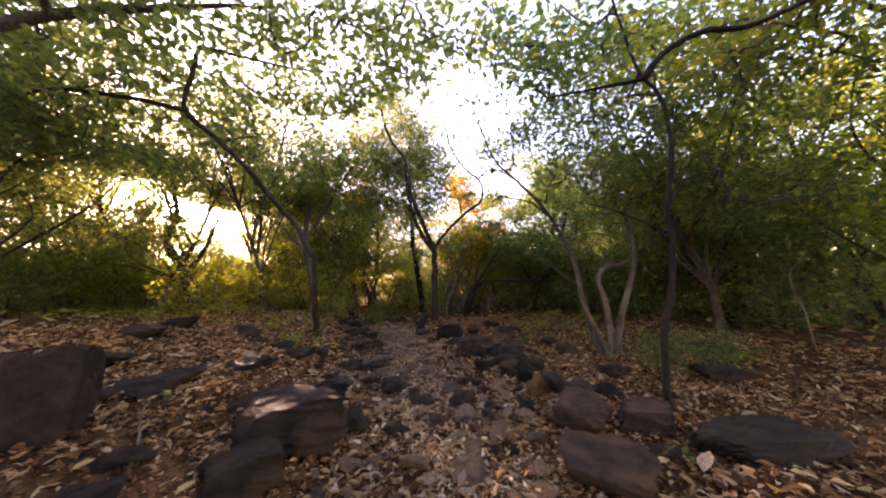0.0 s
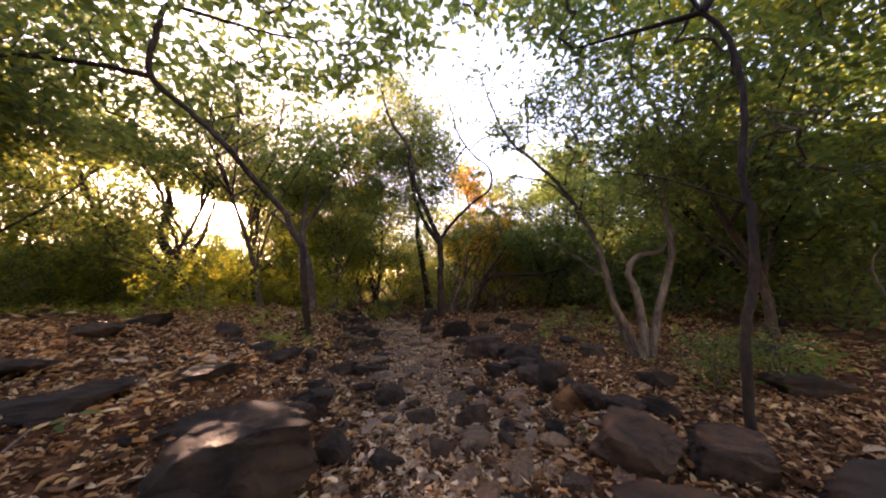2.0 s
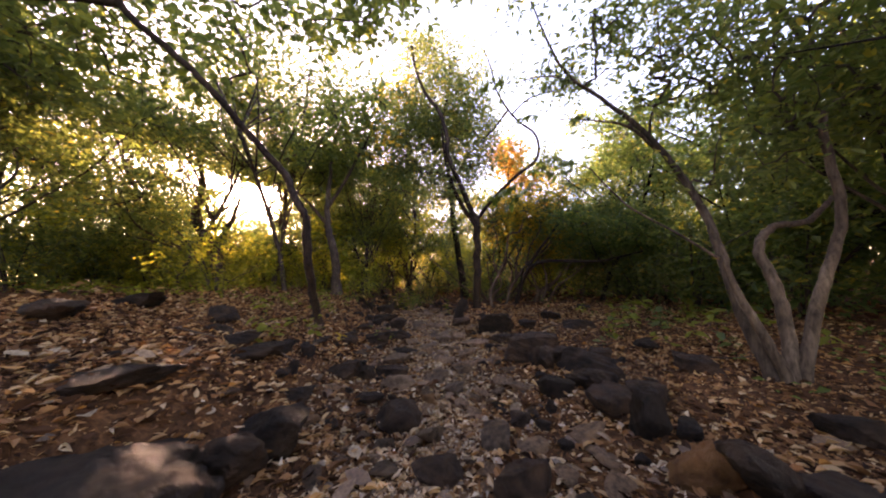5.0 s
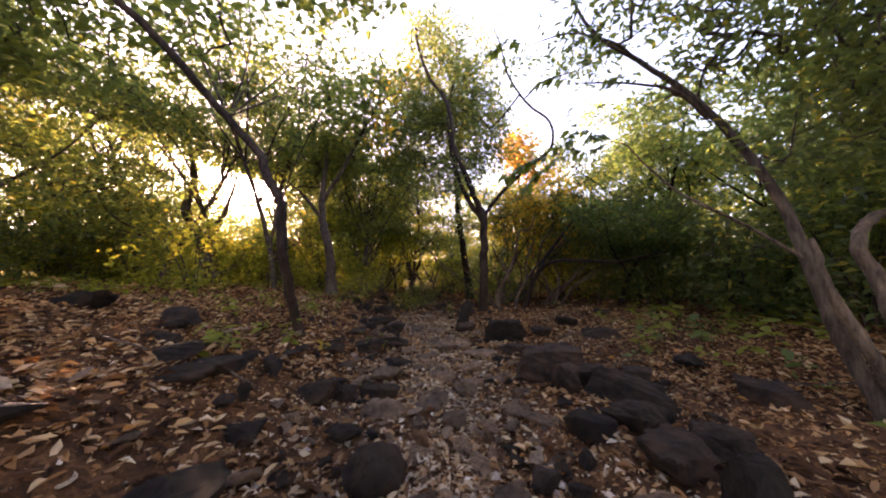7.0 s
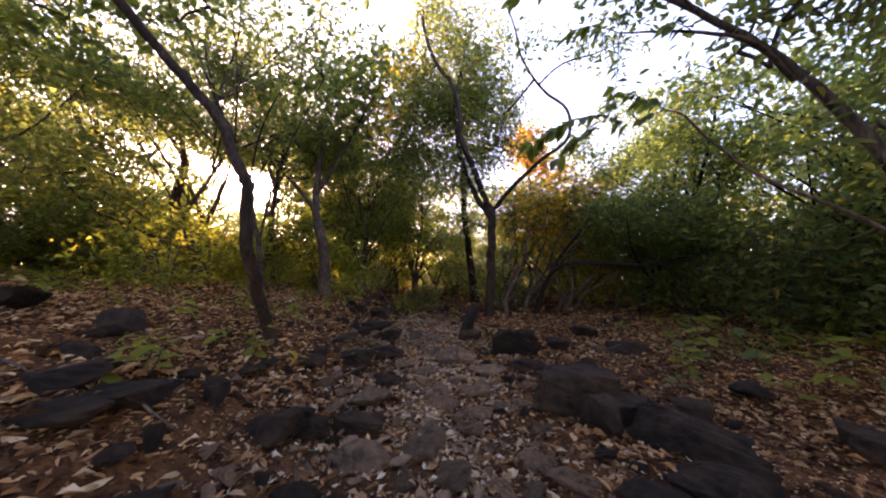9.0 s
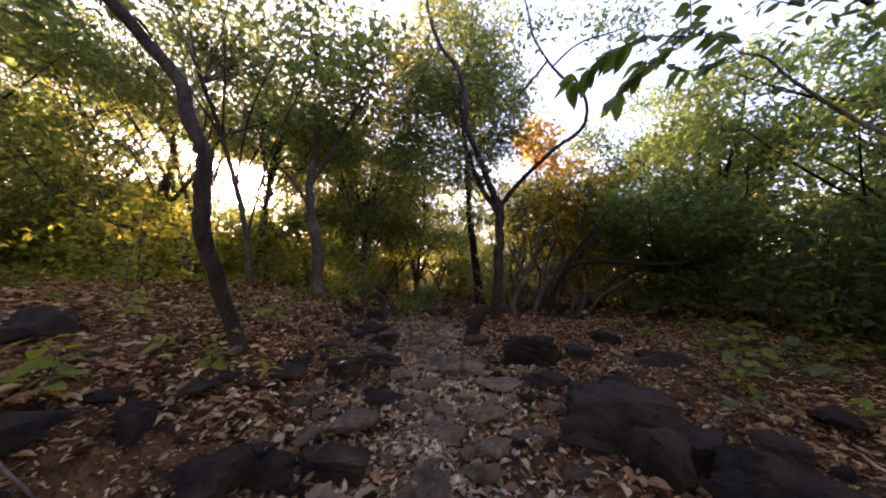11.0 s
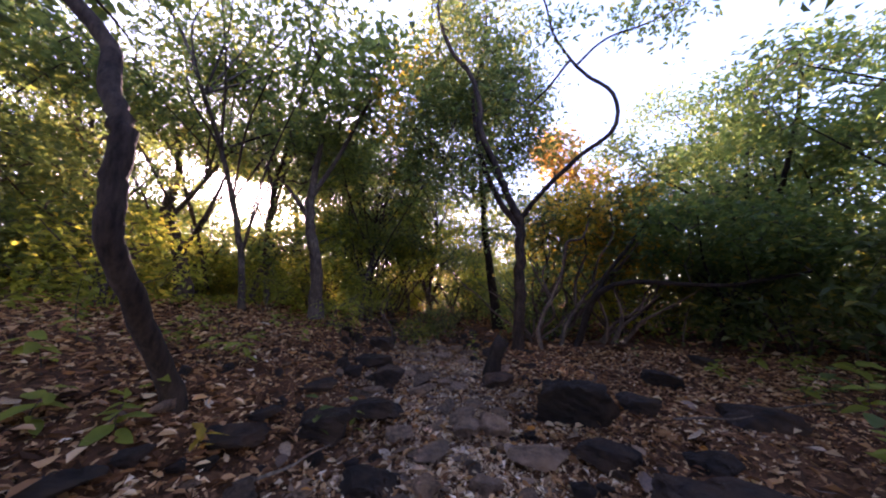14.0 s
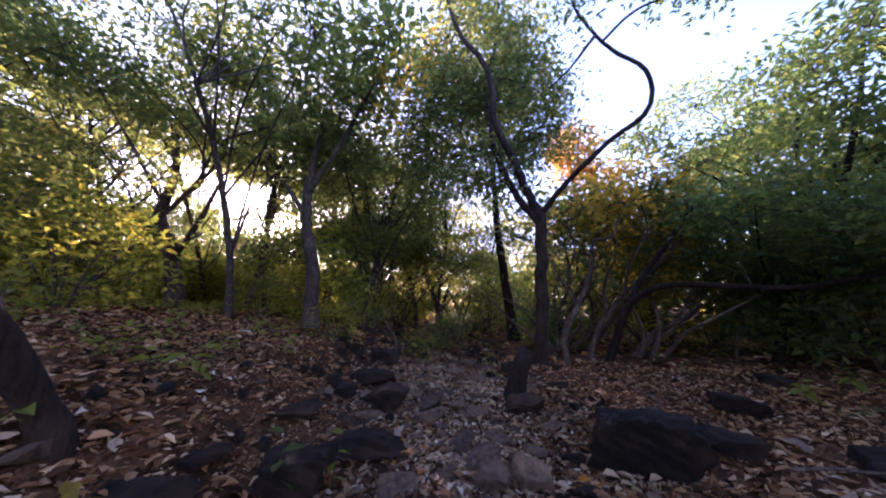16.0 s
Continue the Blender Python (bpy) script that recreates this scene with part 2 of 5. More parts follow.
# ---- shapes ----
def smooth_line(pts, per=5):
    """A rounded line through the given places."""
    p = np.array(pts, float)
    p = np.vstack([2 * p[0] - p[1], p, 2 * p[-1] - p[-2]])
    out = []
    for i in range(1, len(p) - 2):
        for t in np.linspace(0, 1, per, endpoint=False):
            a, b, c, d = p[i - 1], p[i], p[i + 1], p[i + 2]
            out.append(0.5 * (2 * b + (c - a) * t + (2 * a - 5 * b + 4 * c - d) * t * t + (3 * b - a - 3 * c + d) * t ** 3))
    out.append(p[-2])
    return np.array(out)


def tube(line, radii, sides, rng, lumps=0.0):
    """Skin round a line: places and four-sided faces, with the end drawn to a point."""
    n = len(line)
    way = np.gradient(line, axis=0)
    way /= np.linalg.norm(way, axis=1, keepdims=True) + 1e-9
    ref = np.array([1.0, 0, 0]) if abs(way[0][0]) < 0.8 else np.array([0, 1.0, 0])
    rings = []
    turn = np.linspace(0, 2 * math.pi, sides, endpoint=False)
    for i in range(n):
        ref = ref - way[i] * ref.dot(way[i])
        ref /= np.linalg.norm(ref) + 1e-9
        other = np.cross(way[i], ref)
        r = radii[i] * (1 + lumps * (rng.rand(sides) - 0.5))
        rings.append(line[i] + (np.cos(turn) * r)[:, None] * ref + (np.sin(turn) * r)[:, None] * other)
    v = np.vstack(rings)
    k = np.arange(sides)
    k2 = (k + 1) % sides
    f = np.vstack([np.stack([i * sides + k, i * sides + k2, (i + 1) * sides + k2, (i + 1) * sides + k], 1) for i in range(n - 1)])
    return v, f


def join(pieces):
    v, f, n = [], [], 0
    for a, b in pieces:
        v.append(a)
        f.append(b + n)
        n += len(a)
    return np.vstack(v), np.vstack(f)


def leaf_arrays(centres, axes, normals, length, width, fold=0.12, fine=False):
    """Pointed leaves folded along the rib: two faces each, of four sides where fine."""
    a = axes / (np.linalg.norm(axes, axis=1, keepdims=True) + 1e-9)
    s = np.cross(a, normals)
    s /= np.linalg.norm(s, axis=1, keepdims=True) + 1e-9
    up = np.cross(s, a)
    L, W = length[:, None], width[:, None]
    tip = centres + a * L - up * L * 0.10
    b = np.arange(len(centres))[:, None]
    if fine:
        m1, m2 = centres + a * L * 0.30 + up * W * fold * 2, centres + a * L * 0.68 + up * W * fold * 1.6
        v = np.stack([centres, m1 + s * W * 0.5, m2 + s * W * 0.42, tip, m2 - s * W * 0.42, m1 - s * W * 0.5], 1).reshape(-1, 3)
        return v, np.concatenate([b * 6 + [0, 1, 2, 3], b * 6 + [0, 3, 4, 5]], 1).reshape(-1, 4)
    mid = centres + a * L * 0.45 + up * W * fold * 2
    v = np.stack([centres, mid + s * W / 2, tip, mid - s * W / 2], 1).reshape(-1, 3)
    return v, np.concatenate([b * 4 + [0, 1, 2], b * 4 + [0, 2, 3]], 1).reshape(-1, 3)


def sun_gap(p):
    """True inside the long slot between the crowns through which the low sun reaches the track."""
    s = p[:, 0] * SUN_DIR.x + p[:, 1] * SUN_DIR.y
    along, side = s / math.cos(radians(SUN_EL)), p[:, 0] * math.cos(radians(SUN_AZ)) + p[:, 1] * math.sin(radians(SUN_AZ))
    mid = np.interp(side, [0, 0.9, 2.1, 3], [1.75, 1.58, 1.47, 1.45]) + along * math.tan(radians(SUN_EL))
    return (side > -0.2) & (side < 2.75) & (np.abs(p[:, 2] - mid) < 0.3) & (along > 4)


def leaf_cloud(rng, knots, per, spread_r, size, ratio=0.5, droop=0.25, fine=False):
    """Leaves round the ends of twigs."""
    n = len(knots) * per
    c = np.repeat(knots, per, 0) + rng.normal(0, 1, (n, 3)) * np.array([spread_r, spread_r, spread_r * 0.7])
    ax = rng.normal(0, 1, (n, 3))
    ax[:, 2] = ax[:, 2] * 0.45 - droop
    nm = rng.normal(0, 0.55, (n, 3)) + np.array([0, 0, 1.0])
    L = size * rng.uniform(0.65, 1.3, n)
    W = L * ratio * rng.uniform(0.8, 1.2, n)
    open_air = ~sun_gap(c)
    return leaf_arrays(c[open_air], ax[open_air], nm[open_air], L[open_air], W[open_air], 0.12, fine)


def lobe_points(rng, lobes):
    """Places inside egg-shaped lobes, thicker towards the skin. Lobe: centre, half sizes, count."""
    out = []
    for c, h, n in lobes:
        d = rng.normal(0, 1, (n, 3))
        d /= np.linalg.norm(d, axis=1, keepdims=True)
        out.append(np.array(c) + d * (rng.uniform(0.12, 1, (n, 1)) ** 0.45) * np.array(h))
    return np.vstack(out)


def twig_net(rng, skeleton, knots, base_r=0.006):
    """Twigs that tie each knot to the nearest wood, thicker where more hang on them."""
    d0 = np.linalg.norm(knots[:, None] - skeleton[None], axis=2).min(1)
    order = np.argsort(d0)
    nodes, parent = list(skeleton), [-1] * len(skeleton)
    m = len(skeleton)
    for i in order:
        arr = np.array(nodes)
        gap = np.linalg.norm(arr - knots[i], axis=1)
        parent.append(int(np.argmin(gap)))
        nodes.append(knots[i])
    load = np.zeros(len(nodes))
    for i in range(len(nodes) - 1, m - 1, -1):
        load[i] += 1
        load[parent[i]] += load[i]
    pieces = []
    for i in range(m, len(nodes)):
        a, b = nodes[parent[i]], nodes[i]
        gap = np.linalg.norm(b - a)
        mid = (a + b) / 2 + rng.normal(0, 0.09, 3) * gap
        r = min(base_r * math.sqrt(load[i]), base_r * 4)
        pieces.append(tube(np.array([a, mid, b]), [r * 1.15, r * 0.95, r * 0.7], 3, rng))
    return join(pieces)


def tree(name, label, category, limbs, lobes, leaf, size, per, seed, bark=None, spread_r=0.28, ratio=0.5, group="", extra=(), sides=12, twig_r=0.006, droop=0.25, fine=True, trunk_bark=None):
    """A tree from its wood lines (places, thick and thin radius) and its leafy lobes. extra: (lobes, material) of other leaves on it."""
    rng = np.random.RandomState(seed)
    base = np.array(limbs[0][0][0], float)
    root = tagged(new(name), label, category, group)
    root.location = base
    bones = []
    for i, (pts, r0, r1) in enumerate(limbs):
        line = smooth_line(pts, 6)
        line[1:-1] += rng.normal(0, 0.25, (len(line) - 2, 3)) * min(r1, 0.05)
        radii = np.linspace(1, 0, len(line)) ** 0.8 * (r0 - r1) + r1
        if i == 0 or abs(pts[0][2] - base[2]) < 0.2:
            radii[0] *= 1.3
            radii[1] *= 1.1
            line[0][2] -= 0.12
        v, f = tube(line, radii, sides if r0 > 0.04 else 7, rng, 0.09)
        part("trunk" if i == 0 else "limb", mesh_np("trunk", v - base, f, trunk_bark if trunk_bark and i == 0 else bark or BARK), root)
        bones.append(line[len(line) // 3:])
    skeleton = np.vstack(bones)
    groups = [(lobes, leaf, size, per)] + list(extra)
    knots = [lobe_points(rng, g[0]) for g in groups]
    every = np.vstack(knots)
    v, f = twig_net(rng, skeleton, every, twig_r)
    part("branchwork", mesh_np("branchwork", v - base, f, TWIG), root, kind="stuff")
    for k, g in zip(knots, groups):
        v, f = leaf_cloud(rng, k, g[3], spread_r, g[2], ratio, droop, fine)
        part("crown", mesh_np("crown", v - base, f, g[1], False), root, kind="stuff")
    return root


def rock_mesh(seed, size, facets=14, level=4, mat=None, rough=0.06, block=False, angle=26):
    """A weathered boulder: a ball cut flat by chance planes and roughened; its foot lies at z = 0."""
    rng = np.random.RandomState(seed)
    bm = bmesh.new()
    bmesh.ops.create_icosphere(bm, subdivisions=level, radius=1.0)
    v = np.array([p.co[:] for p in bm.verts])
    f = np.array([[a.index for a in p.verts] for p in bm.faces])
    bm.free()
    v += 0.35 * np.stack([fractal(v[:, 0] + seed, v[:, 1] + k * 5 + v[:, 2], 2) for k in range(3)], 1)
    for k in range(5 if block else 0):
        n = np.array([(1, 0, 0), (-1, 0, 0), (0, 1, 0), (0, -1, 0), (0, 0, 1)][k]) + rng.normal(0, 0.16, 3)
        n /= np.linalg.norm(n)
        over = v @ n - rng.uniform(0.5, 0.72)
        v -= np.where(over > 0, over * 0.97, 0)[:, None] * n
    for k in range(facets):
        n = rng.normal(0, 1, 3)
        if k == 0:
            n = np.array([rng.normal(0, 0.2), rng.normal(0, 0.2), 1.0])
        n /= np.linalg.norm(n)
        d = rng.uniform(0.55, 0.8) if block else rng.uniform(0.38, 0.72)
        over = v @ n - d
        v -= np.where(over > 0, over * 0.95, 0)[:, None] * n
    bumps = fractal(v[:, 0] * 2.3 + seed + v[:, 2] * 2, v[:, 1] * 2.3 - v[:, 2] * 1.3 + 9, 5)
    v *= (1 + rough * 3.4 * bumps)[:, None]
    v += 0.10 * np.stack([fractal(v[:, k] * 6 + seed + 3 * k, v[:, (k + 1) % 3] * 6 + v[:, (k + 2) % 3] * 4, 3) for k in range(3)], 1)
    lo, hi = v.min(0), v.max(0)
    v = (v - (lo + hi) / 2) / (hi - lo) * np.array(size)
    v[:, 2] += size[2] / 2
    me = mesh_np("rock", v, f, mat or ROCK)
    me.set_sharp_from_angle(angle=radians(angle))
    return me


taken = []  # middle and half width of each stone laid so far


def rock(x, y, w, d, h, yaw, seed, label, mat=None, lean=0, sink=0.22, facets=14):
    level = 5 if max(w, d) > 0.5 and y < 9 else 4 if max(w, d) > 0.25 else 3
    taken.append((x, y, w * 0.5))
    block = any(k in label for k in ("slab", "block", "cube", "boulder"))
    facets = 1 if "flat top" in label else 3 if block else facets
    ob = new("rock", rock_mesh(seed, (w, d, h * (1 + sink)), facets, level, mat, block=block))
    ob.matrix_world = pose(x, y, ground_z(x, y) - h * sink, lean, lean * 0.5, yaw)
    return tagged(ob, label, "rock")


# ---- boulders along the track ----
rock(-2.62, 2.03, 0.43, 0.38, 0.61, 34, 40, "upright dark brown boulder on the leafy bank", BROWN)
rock(-1.48, 2.28, 0.53, 0.42, 0.28, 52, 41, "dark wedge-shaped boulder beside the track")
rock(-1.53, 2.98, 1.05, 0.94, 0.46, 43, 42, "broad dark slab of rock sunk in dry leaves")
rock(-1.53, 4.11, 0.47, 0.42, 0.23, 33, 43, "near-black rounded rock on the track's edge")
rock(-1.03, 3.50, 0.33, 0.30, 0.26, 26, 44, "dark angular rock on the track's edge")
rock(-2.67, 2.92, 0.71, 0.50, 0.15, 49, 45, "flat grey rock among fallen leaves")
rock(-2.42, 3.72, 0.70, 0.49, 0.12, 36, 46, "flat grey rock among fallen leaves")
rock(-2.89, 2.61, 0.30, 0.21, 0.08, 55, 47, "flat grey rock among fallen leaves")
rock(-1.54, 3.75, 0.40, 0.36, 0.24, 37, 48, "large black rounded rock by the track")
rock(-1.87, 3.58, 0.32, 0.25, 0.07, 42, 49, "low dark rock half buried in leaves")
rock(-2.42, 5.17, 0.44, 0.36, 0.13, 27, 50, "dark oval rock behind another one")
rock(-1.86, 5.71, 0.54, 0.43, 0.19, 14, 51, "angular dark stone on the bank")
rock(-2.04, 3.00, 0.24, 0.19, 0.06, 46, 52, "broad dark slab of rock sunk in dry leaves")
rock(1.37, 3.17, 0.61, 0.55, 0.29, -46, 53, "large brown boulder at the track's edge", BROWN)
rock(1.96, 3.07, 0.56, 0.50, 0.24, -20, 54, "large grey-brown boulder with flat faces", BROWN)
rock(1.69, 3.95, 0.52, 0.37, 0.14, -11, 55, "long brown rock beside the track", BROWN)
rock(2.04, 3.91, 0.34, 0.27, 0.17, -19, 56, "dark weathered rock beside the track")
rock(1.42, 4.03, 0.35, 0.32, 0.29, -13, 57, "dark weathered rock beside the track")
rock(1.25, 2.49, 0.77, 0.69, 0.18, -20, 58, "rounded brown boulder in dry leaves", BROWN)
rock(2.67, 4.87, 0.46, 0.36, 0.18, -29, 59, "low rock at the foot of a tree")
rock(1.19, 4.66, 0.26, 0.24, 0.39, -16, 60, "upright grey stone leaning on another")
rock(1.08, 5.16, 0.44, 0.38, 0.22, 20, 62, "low brown boulder beside a domed one", BROWN)
rock(0.62, 7.00, 0.86, 0.62, 0.38, -12, 61, "broad reddish-brown boulder by the track", BROWN)
rock(0.70, 6.58, 0.42, 0.38, 0.32, -20, 63, "upright brown stone leaning on another", BROWN)
rock(1.26, 6.23, 0.85, 0.30, 0.28, -33, 64, "long narrow dark stone like a beam")
rock(0.09, 8.60, 0.78, 0.52, 0.44, 0, 88, "black block of rock with a flat top")
rock(0.23, 7.97, 0.48, 0.38, 0.14, -31, 66, "small dark rock before a block")
rock(0.80, 9.01, 0.37, 0.30, 0.18, 2, 67, "dark rock beside a block")
rock(-0.78, 9.73, 0.53, 0.32, 0.20, 21, 68, "reddish flat stone by the stump", BROWN)
rock(1.03, 6.71, 0.46, 0.37, 0.25, -18, 69, "brown angular boulder with a pale face", BROWN)
rock(1.61, 6.89, 0.32, 0.26, 0.16, -28, 70, "brown rounded boulder in the leaves", BROWN)
rock(1.52, 5.40, 0.38, 0.34, 0.25, -25, 71, "domed brown boulder with a pale face", BROWN)
rock(1.09, 5.66, 0.57, 0.45, 0.24, -18, 72, "flat brown stone bedded in leaves", BROWN)
rock(2.58, 6.38, 0.55, 0.44, 0.21, -36, 73, "brown rounded boulder in the leaves", BROWN)
rock(0.94, 7.97, 0.36, 0.29, 0.17, -28, 74, "grey pointed rock in the leaves")
rock(1.51, 10.23, 0.54, 0.44, 0.24, -26, 75, "low dark rock in the leaves")
rock(2.79, 11.78, 0.47, 0.38, 0.12, -34, 76, "low dark rock under the shrubs")
rock(-2.25, 7.77, 0.53, 0.48, 0.24, 24, 77, "grey tilted slab on the track's edge")
rock(-2.03, 8.39, 0.76, 0.53, 0.20, 13, 78, "dark wedge rock on the track's edge")
rock(-2.33, 9.33, 0.41, 0.37, 0.30, 8, 79, "black cube-like rock on the track")
rock(-2.99, 10.05, 0.83, 0.58, 0.24, 8, 80, "grey rock on the track")
rock(-2.68, 7.41, 0.34, 0.27, 0.07, 62, 81, "black rock beside the track")
rock(-2.55, 7.08, 0.46, 0.36, 0.14, 62, 82, "black rock beside the track")
rock(-2.83, 8.35, 0.53, 0.37, 0.10, 48, 83, "dark rock in the leaf litter")
rock(-1.46, 7.25, 0.48, 0.39, 0.12, 35, 84, "dark stone on the track")
rock(-2.62, 6.46, 0.22, 0.18, 0.08, 64, 85, "dark rock in the leaf litter")
rock(-2.73, 5.06, 0.41, 0.29, 0.16, 60, 86, "dark oval rock lying on the bank")
rock(-2.46, 4.85, 0.43, 0.30, 0.12, 58, 87, "low dark rock on the leafy bank")
rock(-2.10, 5.07, 0.10, 0.08, 0.16, 47, 88, "upright grey stone on the bank")
rock(-1.71, 5.97, 0.31, 0.25, 0.14, 26, 89, "angular dark stone on the bank")
rock(-1.40, 6.23, 0.50, 0.30, 0.15, 16, 90, "sharp-edged dark slab on the track")
rock(-1.13, 5.74, 0.50, 0.30, 0.15, 12, 91, "flat grey stone bedded in the track", GREY)
rock(-1.34, 5.29, 0.35, 0.28, 0.13, 18, 92, "dark rock in the leaf litter")
rock(-1.85, 4.82, 0.29, 0.23, 0.13, 33, 93, "dark angular rock on the bank")
rock(-2.57, 6.11, 0.43, 0.30, 0.08, 72, 94, "low flat rock in the leaf litter")
rock(-2.62, 5.67, 0.22, 0.15, 0.07, 77, 95, "low dark rock on the leafy bank")
rock(-1.22, 7.81, 0.42, 0.34, 0.08, 29, 96, "flat grey stone bedded in the track", GREY)
rock(-0.97, 8.26, 0.29, 0.24, 0.16, 19, 97, "flat grey stone bedded in the track", GREY)
rock(-0.72, 8.44, 0.33, 0.27, 0.18, 12, 98, "flat grey stone bedded in the track", GREY)
rock(-0.30, 7.92, 0.52, 0.37, 0.09, 1, 99, "flat grey stone bedded in the track", GREY)
rock(-0.69, 7.46, 0.26, 0.21, 0.13, 7, 100, "flat grey stone bedded in the track", GREY)
rock(-0.34, 4.12, 0.34, 0.27, 0.15, 6, 101, "brown-grey stone lying on the track", BROWN)
rock(0.20, 4.09, 0.34, 0.27, 0.20, -8, 102, "brown-grey stone lying on the track", BROWN)
rock(-0.09, 3.50, 0.26, 0.21, 0.12, -4, 103, "brown-grey stone lying on the track", BROWN)
rock(0.56, 3.98, 0.23, 0.18, 0.11, -22, 104, "brown-grey stone lying on the track", BROWN)
rock(0.48, 3.64, 0.18, 0.14, 0.13, -25, 105, "brown-grey stone lying on the track", BROWN)
rock(-0.55, 3.39, 0.32, 0.26, 0.13, -0, 106, "dark angular rock on the track's edge")
rock(1.47, 3.71, 0.24, 0.19, 0.08, -11, 107, "dark weathered rock beside the track")
rock(-0.83, 4.85, 0.44, 0.35, 0.24, 40, 108, "brown-grey stone lying on the track", BROWN)
rock(0.27, 4.99, 0.22, 0.18, 0.14, 6, 109, "brown-grey stone lying on the track", BROWN)
rock(-3.70, 3.10, 0.75, 0.50, 0.15, 2, 110, "flat grey rock among fallen leaves")
rock(-3.40, 11.20, 0.60, 0.50, 0.30, 7, 111, "dark rock at the track's edge")
rock(-1.00, 11.60, 0.50, 0.40, 0.22, 4, 112, "dark rock at the track's edge")
rock(1.90, 9.00, 0.70, 0.40, 0.20, 1, 113, "low dark rock under the shrubs")
rock(2.60, 7.60, 0.50, 0.40, 0.18, 18, 114, "low dark rock under the shrubs")
rock(-4.60, 4.60, 0.80, 0.50, 0.24, -5, 115, "low dark rock on the leafy bank")
rock(-5.20, 5.80, 0.70, 0.50, 0.26, 22, 116, "low dark rock on the leafy bank")
rock(-4.00, 6.00, 0.50, 0.40, 0.20, -11, 117, "low dark rock on the leafy bank")
rock(3.90, 4.30, 0.80, 0.50, 0.22, -14, 118, "dark rock in the shade of shrubs")
rock(4.80, 5.60, 0.70, 0.60, 0.24, -17, 119, "dark rock in the shade of shrubs")
rock(2.62, 2.62, 1.15, 0.5, 0.2, 8, 63, "broad flat slab beside the boulders")
rock(1.22, 4.22, 0.28, 0.26, 0.32, 15, 11, "orange-stained pointed rock by the track", RUST, 14)
rock(-0.68, 5.40, 0.17, 0.14, 0.13, 0, 12, "small orange stone on the track", RUST)

# ---- loose stones of the track ----
rng = np.random.RandomState(21)
STONE_MESHES = [rock_mesh(300 + k, (1, 0.72, s), 4 if k % 3 else 8, 3, GREY, 0.04, k % 3 > 0, 20) for k, s in enumerate((0.34, 0.24, 0.3, 0.4, 0.2, 0.26, 0.42, 0.18))]
count = 0
while count < 295:
    y = rng.uniform(1.2, 12.5)
    x = float(bed_x(y)) + rng.normal(0, 0.62)
    s = 0.11 + 0.36 * rng.rand() ** 2.0
    if any((x - a) ** 2 + (y - b) ** 2 < (c + s * 0.4) ** 2 for a, b, c in taken):
        continue
    taken.append((x, y, s * 0.5))
    ob = new("stone", STONE_MESHES[count % 8])
    ob.matrix_world = pose(x, y, ground_z(x, y) - s * 0.05, rng.normal(0, 9), rng.normal(0, 9), rng.uniform(0, 360)) @ Matrix.Diagonal((s, s, s, 1))
    tagged(ob, "loose grey-brown stone bedded in the track", "stone", "stones of the track")
    count += 1


def scatter(rng, n, x0, x1, y0, y1, keep):
    """Chance places on the ground, kept by a density from 0 to 1."""
    x, y = rng.uniform(x0, x1, n), rng.uniform(y0, y1, n)
    ok = rng.rand(n) < keep(x, y)
    return x[ok], y[ok]


# middling rocks along both edges of the track
EDGE_MESHES = [rock_mesh(340 + k, (1, 0.75, s), 13, 3) for k, s in enumerate((0.5, 0.65, 0.42, 0.58, 0.75, 0.36))]
count = 0
while count < 230:
    y = rng.uniform(1.2, 15)
    side = rng.choice([-1, 1])
    x = float(bed_x(y)) + side * (0.5 + abs(rng.normal(0, 0.8)))
    s = 0.12 + 0.28 * rng.rand() ** 2.0
    if any((x - a) ** 2 + (y - b) ** 2 < (c + s * 0.42) ** 2 for a, b, c in taken):
        continue
    taken.append((x, y, s * 0.5))
    ob = new("rock", EDGE_MESHES[count % 6])
    ob.matrix_world = pose(x, y, ground_z(x, y) - s * 0.14, rng.normal(0, 10), rng.normal(0, 10), rng.uniform(0, 360)) @ Matrix.Diagonal((s, s, s, 1))
    tagged(ob, "dark angular rock half sunk in dry leaves", "rock", "rocks along the track")
    count += 1

# pebbles between the stones
px, py = scatter(rng, 17000, -6, 3, 0, 18, lambda x, y: np.exp(-((x - bed_x(y)) / 0.95) ** 2) * (0.35 + 0.65 * (lattice(x * 1.7 + 9, y * 1.7) > 0.45)))
octa = np.array([(1, 0, 0), (0, 0.8, 0), (-1, 0, 0), (0, -0.8, 0), (0.1, 0.1, 0.6), (0, 0, -0.3)], float) * 0.5
octa_f = np.array([(0, 1, 4), (1, 2, 4), (2, 3, 4), (3, 0, 4), (1, 0, 5), (2, 1, 5), (3, 2, 5), (0, 3, 5)])
size = 0.022 + 0.085 * rng.rand(len(px)) ** 2.2
ang = rng.uniform(0, 6.28, len(px))
jit = octa[None] * (1 + rng.uniform(-0.3, 0.3, (len(px), 6, 3)))
cs, sn = np.cos(ang)[:, None], np.sin(ang)[:, None]
V = np.stack([jit[:, :, 0] * cs - jit[:, :, 1] * sn, jit[:, :, 0] * sn + jit[:, :, 1] * cs, jit[:, :, 2]], 2) * size[:, None, None]
V += np.stack([px, py, height(px, py) + size * 0.1], 1)[:, None]
F = (octa_f[None] + np.arange(len(px))[:, None, None] * 6).reshape(-1, 3)
tagged(new("pebbles", mesh_np("pebbles", V.reshape(-1, 3), F, PEBBLE, False)), "small grey pebbles strewn over the track", "pebbles", kind="stuff")

